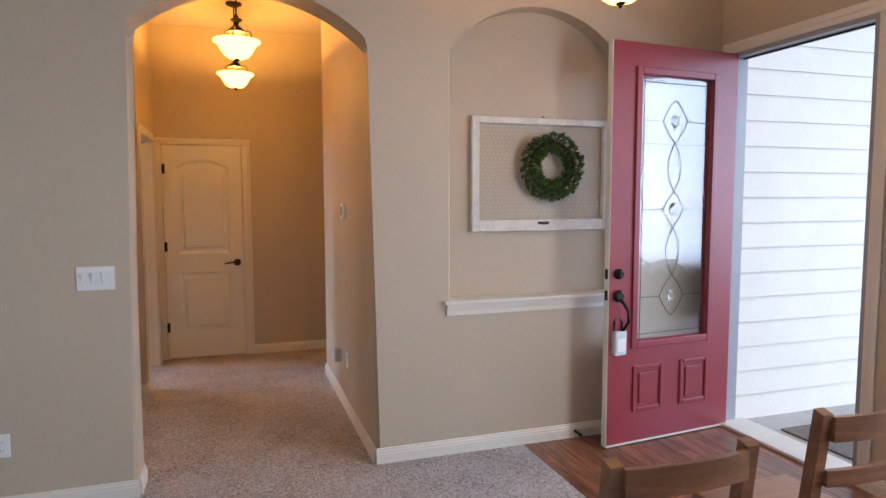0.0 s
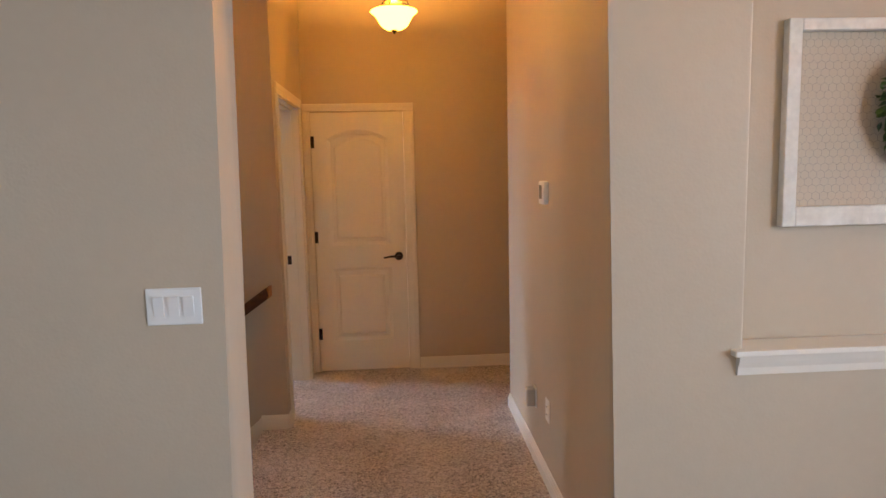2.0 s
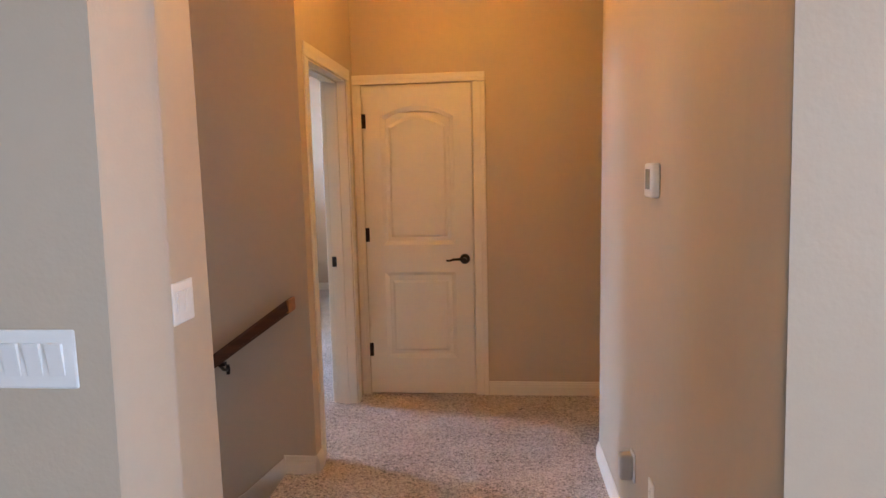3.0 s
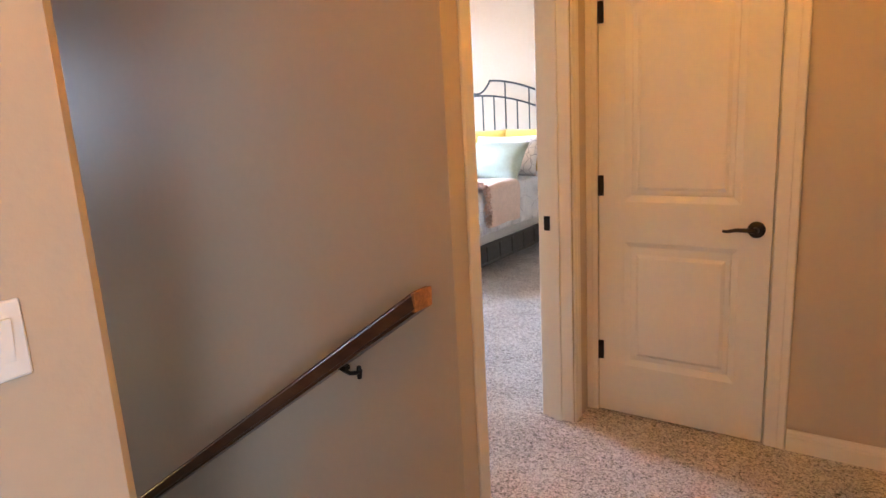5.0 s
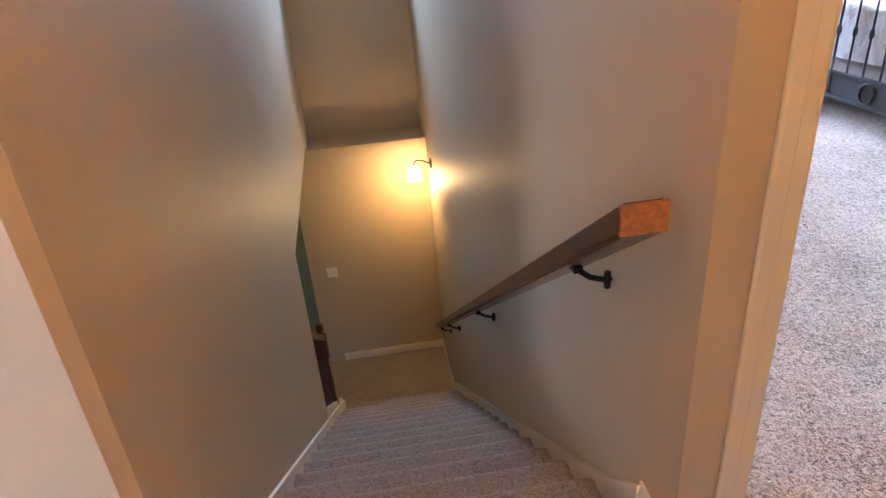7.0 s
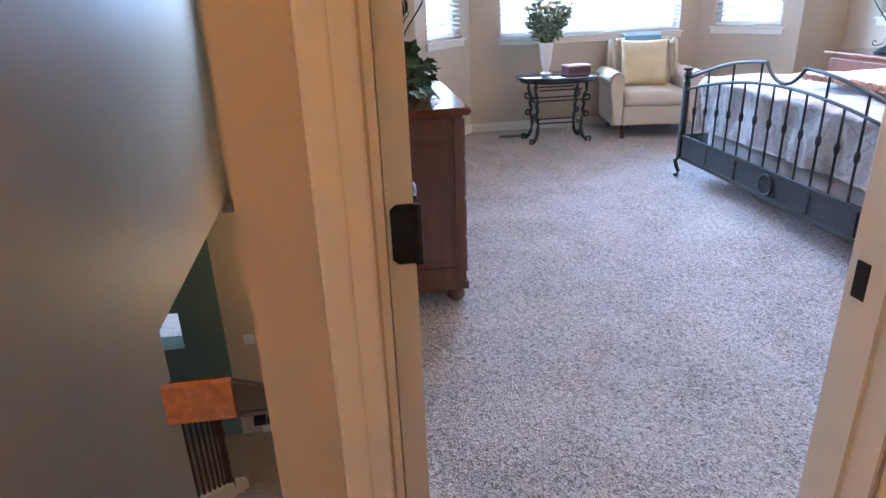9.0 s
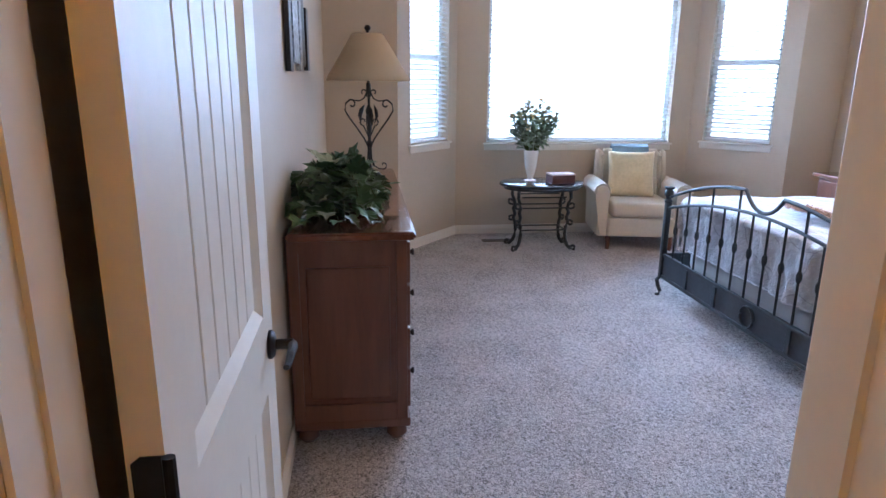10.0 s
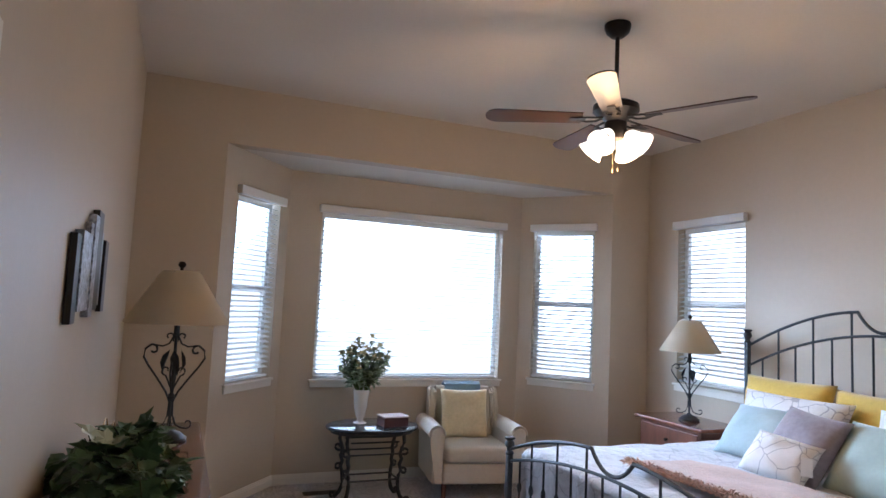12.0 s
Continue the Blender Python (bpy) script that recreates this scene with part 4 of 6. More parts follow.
part("sticker", bbox(-0.03, 0.03, -0.0325, -0.0305, -0.05, 0.03), M_WHITE, lb, "pale label")
ds = thing("door_stop", (2.66, 3.555, 0.045), "dark spring door stop on the skirting", "door stop")
bm = bmesh.new()
tube(bm, [(0, 0, 0), (0, -0.075, 0)], 0.008, 8)
lathe(bm, [(0, -0.006), (0.012, -0.006), (0.012, 0.006), (0, 0.006)], 10, 0, -0.075, 0)
part("spring", bm, M_BLACK, ds)

# porch and siding
tagged(part("porch_floor", bbox(3.85, 7.5, 0.5, 3.75, -0.20, -0.06), M_CONC), "grey concrete porch", "porch", kind="structure")
tagged(part("door_mat", bbox(4.15, 4.75, 2.55, 3.35, -0.06, -0.045, bevel=0.005), mat("mat_fibre", (0.16, 0.14, 0.12), 0.95, 0.3, 30, 0.5, 120)), "dark door mat on the porch", "door mat")
sdg = new("wall_siding")
tagged(sdg, "cream lap siding on the outside wall", "wall", kind="structure")
for i in range(18):
    z = -0.06 + i * 0.178
    bm = bmesh.new()
    prism(bm, [(3.608, z), (3.626, z), (3.632, z + 0.19), (3.624, z + 0.19)], 'x', 3.85, 6.0)
    part("siding_board", bm, M_SIDING, sdg)
part("corner_board", bbox(6.0, 6.1, 3.58, 3.64, -0.06, 3.1), M_SIDING, sdg)
part("sheathing", bbox(3.85, 6.1, 3.64, 3.75, -0.06, 3.1), M_SIDING, sdg)

# niche: sill shelf and the old window frame with a wreath
sh = thing("niche_sill", (0, 3.57, 0.90), "white moulded shelf along the niche", "shelf")
bm = bmesh.new()
box(bm, 1.775, 3.02, -0.035, 0.115, 0.012, 0.034, bevel=0.005)
part("shelf", bm, M_TRIM, sh)
bm = bmesh.new()
prism(bm, [(0, -0.055), (-0.010, -0.055), (-0.012, -0.03), (-0.02, -0.01), (-0.026, 0.0115), (0, 0.0115)], 'x', 1.795, 3.0)
part("moulding", bm, M_TRIM, sh)

M_OLDPAINT = mat("old_white_paint", (0.70, 0.68, 0.63), 0.7, 0.18, 9, 0.4, 60)
wf = thing("old_window_frame", (1.99, 3.672, 1.335), "old chipped white window sash with chicken wire", "window frame decor")
FW, FH, FT = 0.96, 0.70, 0.035
for nm, q in (("stile", (0, 0.048, 0, FH)), ("stile", (FW - 0.048, FW, 0, FH)), ("top_rail", (0.048, FW - 0.048, FH - 0.04, FH)), ("bottom_rail", (0.048, FW - 0.048, 0, 0.068))):
    part(nm, bbox(q[0], q[1], -FT / 2, FT / 2, q[2], q[3], bevel=0.004), M_OLDPAINT, wf)
M_WIRE = mat("chicken_wire", (0.28, 0.25, 0.22), 0.45, 0.2, metal=0.6)
bm = bmesh.new()
s6 = 0.0165
row = 0
z = 0.07
while z < FH - 0.05:
    x = 0.05 + (s6 * 0.87 if row % 2 else 0)
    while x < FW - 0.05:
        for a, b in (((0, 0), (0, s6)), ((0, s6), (s6 * 0.87, s6 * 1.5)), ((0, s6), (-s6 * 0.87, s6 * 1.5))):
            dx, dz = b[0] - a[0], b[1] - a[1]
            ln = math.hypot(dx, dz)
            nx, nz = -dz / ln * 0.0006, dx / ln * 0.0006
            q = [(x + a[0] + nx, z + a[1] + nz), (x + b[0] + nx, z + b[1] + nz), (x + b[0] - nx, z + b[1] - nz), (x + a[0] - nx, z + a[1] - nz)]
            bm.faces.new([bm.verts.new((c[0], 0.012, c[1])) for c in q])
        x += s6 * 1.74
    z += s6 * 1.5
    row += 1
wm = part("chicken_wire", bm, M_WIRE, wf)
bm = bmesh.new()
box(bm, FW * 0.46, FW * 0.54, -0.028, -0.018, 0.04, 0.056, bevel=0.003)
box(bm, FW * 0.485, FW * 0.515, -0.038, -0.026, 0.038, 0.05, bevel=0.003)
part("sash_lift", bm, M_BLACK, wf)
for xx in (0.5,):
    bm = bmesh.new()
    tube(bm, [(FW * xx - 0.01, 0, FH), (FW * xx, 0, FH + 0.015), (FW * xx + 0.01, 0, FH)], 0.003, 6)
    part("hook", bm, M_BLACK, wf)


def leaf_mat(name, col, var=0.35):
    m = bpy.data.materials.new(name)
    m.use_nodes = True
    n, l = m.node_tree.nodes, m.node_tree.links
    b = n["Principled BSDF"]
    g, ramp = n.new("ShaderNodeNewGeometry"), n.new("ShaderNodeValToRGB")
    ramp.color_ramp.elements[0].color = (*[c * (1 - var) for c in col], 1)
    ramp.color_ramp.elements[1].color = (*[min(1, c * (1 + var * 1.3)) for c in col], 1)
    l.new(g.outputs["Random Per Island"], ramp.inputs[0])
    l.new(ramp.outputs[0], b.inputs["Base Color"])
    b.inputs["Roughness"].default_value = 0.45
    return m


def leaf(bm, p, d, up, ln, wd, fold=0.25, tip=1.0):
    """A folded, pointed leaf that grows from p towards d."""
    d, up = Vector(d).normalized(), Vector(up)
    s = d.cross(up)
    if s.length < 0.05:
        s = d.cross(Vector((1, 0.3, 0.2)))
    s.normalize()
    n = s.cross(d).normalized()
    p = Vector(p)
    pts = [p, p + d * ln * 0.3 + s * wd * 0.42 + n * wd * fold, p + d * ln * 0.6 + s * wd * 0.4 + n * wd * fold, p + d * ln - n * ln * 0.12 * tip,
           p + d * ln * 0.6 - s * wd * 0.4 + n * wd * fold, p + d * ln * 0.3 - s * wd * 0.42 + n * wd * fold, p + d * ln * 0.35, p + d * ln * 0.7]
    v = [bm.verts.new(q) for q in pts]
    for f in ((0, 1, 6), (1, 2, 7, 6), (2, 3, 7), (3, 4, 7), (4, 5, 6, 7), (5, 0, 6)):
        bm.faces.new([v[i] for i in f])


wr = thing("wreath", (2.52, 3.64, 1.735), "round green boxwood wreath hung on the frame", "wreath")
rnd = random.Random(3)
bm = bmesh.new()
tube(bm, [(0.15 * math.cos(2 * math.pi * i / 32), 0, 0.15 * math.sin(2 * math.pi * i / 32)) for i in range(32)], 0.012, 6, True)
part("ring", bm, mat("twig", (0.06, 0.04, 0.02), 0.9, 0.3), wr)
bm = bmesh.new()
for i in range(2400):
    a, b = rnd.uniform(0, 2 * math.pi), rnd.uniform(0, 2 * math.pi)
    rr = 0.047 * math.sqrt(rnd.random()) + 0.006
    c = Vector((math.cos(a), 0, math.sin(a)))
    o = c * math.cos(b) + Vector((0, -1, 0)) * math.sin(b)
    p = c * 0.15 + o * rr
    if p.y > 0.02:
        continue
    dd = o + c.cross(Vector((0, 1, 0))) * rnd.uniform(0.2, 1.0) + Vector((rnd.uniform(-.5, .5), rnd.uniform(-.5, .2), rnd.uniform(-.5, .5)))
    leaf(bm, p, dd, (rnd.uniform(-1, 1), rnd.uniform(-1, 1), rnd.uniform(-1, 1)), rnd.uniform(0.022, 0.036), 0.017)
part("leaves", bm, leaf_mat("boxwood_leaf", (0.055, 0.105, 0.02), 0.55), wr)

# dining chairs by the entry
def dining_chair(pos, rz):
    c = thing("dining_chair", pos, "reddish-brown wooden ladder-back dining chair", "chair", "dining chairs", rz)
    for sx in (-0.2, 0.2):
        bm = bmesh.new()
        prism(bm, [(0.02, 0), (-0.02, 0), (-0.02, 0.45), (-0.075, 0.92), (-0.04, 0.93), (0.02, 0.47)], 'x', sx - 0.019, sx + 0.019)
        part("back_post", bm, M_OAK, c)
        part("front_leg", bbox(sx - 0.02, sx + 0.02, 0.38, 0.42, 0, 0.43, bevel=0.004), M_OAK, c)
        part("stretcher", bbox(sx - 0.011, sx + 0.011, 0.02, 0.38, 0.16, 0.19, bevel=0.003), M_OAK, c)
    part("seat", bbox(-0.225, 0.225, -0.01, 0.45, 0.43, 0.462, bevel=0.01, seg=3), M_OAK, c)
    for zc, hh, yb in ((0.875, 0.075, -0.062), (0.72, 0.05, -0.045), (0.60, 0.05, -0.03)):
        bm = bmesh.new()
        front = [(x, yb - 0.018 * (1 - (x / 0.19) ** 2)) for x in [-0.181 + 0.362 * i / 10 for i in range(11)]]
        back = [(x, y - 0.018) for x, y in reversed(front)]
        prism(bm, front + back, 'z', zc - hh / 2, zc + hh / 2)
        part("back_slat", bm, M_OAK, c)
    return c


dining_chair((1.64, 1.36, 0), 0)
dining_chair((2.42, 1.47, 0), 0)


# ---- bedroom things ----
def fabric(name, col, var=0.08, bump=0.3, bscale=350, lines=None, relief=0.002):
    """Woven cloth; lines: the colour of stitched loops over it."""
    m = mat(name, col, 0.9, var, 5, bump, bscale, sheen=0.3, spec=0.15, bdist=relief)
    if lines:
        n, l = m.node_tree.nodes, m.node_tree.links
        b = n["Principled BSDF"]
        src = b.inputs["Base Color"].links[0].from_socket
        tc, nz, vo = n.new("ShaderNodeTexCoord"), n.new("ShaderNodeTexNoise"), n.new("ShaderNodeTexVoronoi")
        vo.feature = 'DISTANCE_TO_EDGE'
        vo.inputs["Scale"].default_value = lines[1]
        nz.inputs["Scale"].default_value = 5
        add = n.new("ShaderNodeMixRGB")
        add.blend_type = 'ADD'
        add.inputs[0].default_value = 0.12
        l.new(tc.outputs["Object"], nz.inputs["Vector"])
        l.new(tc.outputs["Object"], add.inputs[1])
        l.new(nz.outputs["Color"], add.inputs[2])
        l.new(add.outputs[0], vo.inputs["Vector"])
        lt = n.new("ShaderNodeMath")
        lt.operation = 'LESS_THAN'
        lt.inputs[1].default_value = lines[2]
        l.new(vo.outputs["Distance"], lt.inputs[0])
        mix = n.new("ShaderNodeMixRGB")
        l.new(lt.outputs[0], mix.inputs[0])
        l.new(src, mix.inputs[1])
        mix.inputs[2].default_value = (*lines[0], 1)
        l.new(mix.outputs[0], b.inputs["Base Color"])
    return m


M_QUILT = fabric("quilt_cotton", (0.60, 0.605, 0.635), 0.06, 1.0, 15, ((0.42, 0.43, 0.47), 4.2, 0.011), 0.03)
M_FLORAL = fabric("floral_cotton", (0.74, 0.72, 0.70), 0.05, 0.25, 300, ((0.46, 0.45, 0.46), 8.0, 0.02))
M_YELLOW = fabric("mustard_linen", (0.62, 0.42, 0.09), 0.1)
M_SAGE = fabric("sage_linen", (0.36, 0.43, 0.38), 0.08)
M_BLUE = fabric("dusty_blue_linen", (0.38, 0.47, 0.48), 0.08)
M_MAUVE = fabric("mauve_velvet", (0.26, 0.22, 0.24), 0.2, 0.2, 90)
M_PEACH = fabric("peach_knit", (0.58, 0.43, 0.365), 0.15, 1.0, 60, relief=0.006)
M_CREAM = fabric("cream_upholstery", (0.60, 0.53, 0.42), 0.06, 0.35, 420)
M_CREAMLT = fabric("cream_arm_cover", (0.72, 0.68, 0.60), 0.05, 0.35, 420)
M_GOLD = fabric("pale_gold_plush", (0.66, 0.55, 0.34), 0.12, 0.5, 140)
M_THROW = fabric("blue_throw", (0.24, 0.36, 0.46), 0.1, 0.5, 160)
M_SHADE = fabric("lampshade_linen", (0.74, 0.66, 0.52), 0.04, 0.2, 500)
see_through(M_SHADE, (0.86, 0.76, 0.60), 0.55)
M_CERAMIC = mat("white_ceramic", (0.80, 0.79, 0.76), 0.18, 0.02, coat=0.5)
M_SLATE = mat("dark_stone_top", (0.035, 0.045, 0.06), 0.16, 0.4, 12, coat=0.4)


def cushion(name, w, h, t, m, mtx, label, category="pillow", group="", edge=0.0, seed=0, n=18):
    """A plump pillow: local x across, z up, y through."""
    bm = bmesh.new()
    sides = []
    for sg in (-1, 1):
        g = []
        for i in range(n + 1):
            row = []
            for j in range(n + 1):
                u, v = -1 + 2 * i / n, -1 + 2 * j / n
                k = max(0.0, (1 - abs(u) ** 2.6) * (1 - abs(v) ** 2.6)) ** 0.55
                pinch = 1 - 0.07 * (1 - abs(u)) * abs(v) ** 3 - 0.0
                x = u * w / 2 * (1 - 0.06 * (1 - v * v) * abs(u) ** 4)
                z = v * h / 2 * (1 - 0.06 * (1 - u * u) * abs(v) ** 4)
                wr = noise.noise(Vector((u * 2.2 + seed * 3.1, v * 2.2, sg * 1.5 + seed))) * t * 0.10
                row.append(bm.verts.new((x, sg * (t / 2 * k) + wr * k, z)))
            g.append(row)
        sides.append(g)
    for s, g in enumerate(sides):
        for i in range(n):
            for j in range(n):
                q = (g[i][j], g[i + 1][j], g[i + 1][j + 1], g[i][j + 1])
                bm.faces.new(q if s == 0 else q[::-1])
    bmesh.ops.remove_doubles(bm, verts=bm.verts, dist=0.0008)
    ob = part(name, bm, m, smooth=True)
    ob.matrix_basis = mtx
    return tagged(ob, label, category, group)


# dresser
dr = thing("dresser", (-2.05, 5.515, 0), "long cherry-wood dresser against the wall", "dresser")
DL, DD, DH = 1.92, 0.475, 0.935
bm = bmesh.new()
box(bm, -DL, 0, 0, DD, 0.11, DH - 0.032, bevel=0.004)
part("body", bm, M_CHERRY, dr)
bm = bmesh.new()
pts = [(0.03, 0.0), (0.03, DD + 0.035), (-DL - 0.03, DD + 0.035), (-DL - 0.03, 0.0)]
prism(bm, pts, 'z', DH - 0.032, DH)
bmesh.ops.bevel(bm, geom=[e for e in bm.edges], offset=0.009, segments=3, affect='EDGES')
soft(part("top", bm, M_CHERRYTOP, dr, "polished reddish top"), 30)
for q in ((0.0, 0.045, 0.11, 0.90), (DD - 0.045, DD, 0.11, 0.90)):
    part("end_stile", bbox(0.0005, 0.012, q[0], q[1], q[2], q[3], bevel=0.003), M_CHERRY, dr)
for z0, z1 in ((0.11, 0.19), (0.835, 0.90)):
    bm = bmesh.new()
    if z1 > 0.8:
        a = [(0.045 + (DD - 0.09) * i / 12, z0 + 0.02 * math.cos(2 * math.pi * i / 12)) for i in range(13)]
        prism(bm, a + [(DD - 0.045, z1), (0.045, z1)], 'x', 0.0005, 0.012)
    else:
        box(bm, 0.0005, 0.012, 0.045, DD - 0.045, z0, z1)
    part("end_rail", bm, M_CHERRY, dr)
part("end_panel", bbox(0.0005, 0.007, 0.07, DD - 0.07, 0.215, 0.79, bevel=0.005), M_CHERRY, dr)
part("plinth", bbox(-DL + 0.01, 0.014, 0.0, DD + 0.012, 0.075, 0.115, bevel=0.006), M_CHERRY, dr)
for fx in (-0.05, -DL + 0.05):
    for fy in (0.05, DD - 0.045):
        bm = bmesh.new()
        lathe(bm, [(0, 0), (0.03, 0.002), (0.045, 0.02), (0.042, 0.045), (0.028, 0.06), (0.034, 0.076), (0, 0.076)], 18, fx, fy)
        soft(part("bun_foot", bm, M_CHERRY, dr))
for c in range(3):
    for r in range(4):
        x0 = -DL + 0.03 + c * (DL - 0.06) / 3
        z0 = 0.14 + r * 0.188
        dw = part("drawer", bbox(x0 + 0.008, x0 + (DL - 0.06) / 3 - 0.008, DD + 0.0005, DD + 0.016, z0, z0 + 0.176, bevel=0.006), M_CHERRY, dr)
        for kx in (0.3, 0.7):
            bm = bmesh.new()
            lathe(bm, [(0, 0), (0.008, 0), (0.007, 0.012), (0.016, 0.02), (0.014, 0.028), (0, 0.03)], 12)
            bmesh.ops.rotate(bm, verts=bm.verts, cent=(0, 0, 0), matrix=Matrix.Rotation(radians(-90), 3, 'X'))
            bmesh.ops.translate(bm, verts=bm.verts, vec=(x0 + kx * (DL - 0.06) / 3, DD + 0.016, z0 + 0.088))
            soft(part("knob", bm, M_BLACK, dw, "dark metal knob"))


def spiral(cx, cz, r0, r1, a0, a1, n=16):
    return [(cx + (r0 + (r1 - r0) * i / n) * math.cos(radians(a0 + (a1 - a0) * i / n)), cz + (r0 + (r1 - r0) * i / n) * math.sin(radians(a0 + (a1 - a0) * i / n))) for i in range(n + 1)]


def table_lamp(pos, rz, label):
    """A wrought-iron scroll lamp with a coned linen shade."""
    o = thing("table_lamp", pos, label, "table lamp", "scroll lamps", rz)
    bm = bmesh.new()
    lathe(bm, [(0, 0), (0.085, 0), (0.088, 0.012), (0.07, 0.022), (0.062, 0.034), (0.03, 0.045), (0.012, 0.06), (0, 0.06)], 28)
    soft(part("base", bm, M_IRON, o))
    bm = bmesh.new()
    tube(bm, [(0, 0, 0.05), (0, 0, 0.62)], 0.008, 8)
    lathe(bm, [(0, 0.20), (0.018, 0.2), (0.022, 0.215), (0.012, 0.23), (0, 0.23)], 12)
    lathe(bm, [(0, 0.52), (0.014, 0.52), (0.014, 0.57), (0, 0.57)], 12)
    soft(part("stem", bm, M_IRON, o))
    for k in range(4):
        a = radians(90 * k + 8)
        if k % 2:
            big = [(0.008, 0.21), (0.02, 0.25), (0.05, 0.30), (0.065, 0.34), (0.06, 0.375)] + spiral(0.04, 0.37, 0.022, 0.007, 20, 290, 12)
        else:
            big = [(0.008, 0.19), (0.03, 0.24), (0.075, 0.305), (0.12, 0.365), (0.147, 0.41), (0.142, 0.45), (0.115, 0.472)] + spiral(0.105, 0.446, 0.027, 0.008, 80, 330, 12)
        small = [(0.01, 0.52), (0.03, 0.48), (0.06, 0.466), (0.112, 0.472)]
        top = [(0.01, 0.49)] + spiral(0.032, 0.515, 0.024, 0.007, 220, -60, 12)
        foot = [(0.008, 0.19), (0.012, 0.12), (0.03, 0.075), (0.06, 0.06)] + spiral(0.085, 0.082, 0.026, 0.008, -120, 170, 12)
        mid = [(0.008, 0.26)] + spiral(0.035, 0.345, 0.026, 0.008, -90, 200, 12)
        for nm, pr in (("scroll", big), ("cross_scroll", small), ("top_scroll", top), ("foot_scroll", foot), ("inner_scroll", mid)):
            if k % 2 and nm in ("inner_scroll", "cross_scroll", "top_scroll"):
                continue
            bm = bmesh.new()
            tube(bm, [(r * math.cos(a), r * math.sin(a), z) for r, z in pr], 0.0055 if nm == "scroll" else 0.0045, 6)
            soft(part(nm, bm, M_IRON, o))
    bm = bmesh.new()
    for k in range(3):
        a = radians(120 * k + 40)
        leaf(bm, (0.03 * math.cos(a), 0.03 * math.sin(a), 0.45), (0.3 * math.cos(a + 0.8), 0.3 * math.sin(a + 0.8), -1), (math.cos(a), math.sin(a), 0), 0.13, 0.05)
    part("iron_leaves", bm, M_IRON, o)
    bm = bmesh.new()
    lathe(bm, [(0.25, 0.583), (0.252, 0.588), (0.09, 0.85), (0.086, 0.85), (0.244, 0.588), (0.242, 0.583), (0.25, 0.583)], 48)
    soft(part("shade", bm, M_SHADE, o, "cream linen cone shade"), 60)
    bm = bmesh.new()
    lathe(bm, [(0, 0.85), (0.008, 0.85), (0.008, 0.865), (0.018, 0.875), (0.02, 0.885), (0.012, 0.898), (0, 0.90)], 14)
    tube(bm, [(-0.098, 0, 0.845), (0.098, 0, 0.845)], 0.002, 5)
    tube(bm, [(0, -0.098, 0.845), (0, 0.098, 0.845)], 0.002, 5)
    tube(bm, [(0, 0, 0.62), (0, 0, 0.86)], 0.004, 6)
    soft(part("finial", bm, M_BLACK, o))
    return o


table_lamp((-3.53, 5.86, 0.936), 70, "wrought-iron scroll lamp with cream shade on the dresser")

# trailing ivy on the dresser
iv = thing("ivy_plant", (-2.55, 5.715, 0.936), "trailing variegated ivy in a low dark pot", "plant")
bm = bmesh.new()
lathe(bm, [(0, 0), (0.085, 0), (0.105, 0.05), (0.11, 0.055), (0.1, 0.055), (0.092, 0.045), (0, 0.04)], 24)
soft(part("pot", bm, mat("dark_pot", (0.08, 0.05, 0.035), 0.5, 0.2), iv))
rnd = random.Random(11)


def ivy_leaf(bm, p, d, up, s):
    """A five-pointed, slightly cupped ivy leaf."""
    d, up, p = Vector(d).normalized(), Vector(up), Vector(p)
    sd = d.cross(up)
    if sd.length < 0.1:
        sd = d.cross(Vector((0.3, 1, 0.2)))
    sd.normalize()
    n = sd.cross(d).normalized()
    out = [(0, 0, 0), (0.22, -0.12, .02), (0.55, 0.12, .1), (0.36, 0.34, .1), (0.42, 0.62, .06), (0.17, 0.72, .06), (0, 1.08, -.08),
           (-0.17, 0.72, .06), (-0.42, 0.62, .06), (-0.36, 0.34, .1), (-0.55, 0.12, .1), (-0.22, -0.12, .02)]
    v = [bm.verts.new(p + (sd * a + d * b + n * c) * s) for a, b, c in out]
    c = bm.verts.new(p + d * 0.38 * s - n * 0.02 * s)
    for i in range(len(v)):
        bm.faces.new((v[i], v[(i + 1) % len(v)], c))


stems, lv, lv2 = bmesh.new(), bmesh.new(), bmesh.new()
for k in range(58):
    a = rnd.uniform(0, 2 * math.pi)
    # longer along the dresser than across it
    reach = rnd.uniform(0.10, 0.44)
    ex, ey = math.cos(a) * reach * 1.35, math.sin(a) * reach * 0.62
    ex += 0.06
    ey = max(-0.17, min(0.27 if ex < -0.15 else 0.16, ey))
    top = rnd.uniform(0.02, 0.15) * (1.2 - reach)
    pts = []
    for i in range(7):
        t = i / 6
        pts.append((ex * t, ey * t, 0.05 + top * math.sin(math.pi * min(1, t * 0.85)) * 1.2 + (0.02 - 0.05 * t)))
    tube(stems, pts, 0.0022, 4)
    for i in range(1, 7):
        for _ in range(2 if i > 2 else 1):
            p = Vector(pts[i]) + Vector((rnd.uniform(-.03, .03), rnd.uniform(-.03, .03), rnd.uniform(-.01, .03)))
            p.y = max(p.y, -0.2)
            p.z = max(p.z, 0.02)
            d = Vector((ex + rnd.uniform(-.4, .4), ey + rnd.uniform(-.4, .4) + 0.1, rnd.uniform(-.5, .25)))
            ivy_leaf(lv2 if rnd.random() < 0.13 else lv, p, d, (rnd.uniform(-.6, .8), rnd.uniform(-.4, .6), 1), rnd.uniform(0.055, 0.098))
part("stems", stems, mat("ivy_stem", (0.06, 0.07, 0.02), 0.7, 0.2), iv)
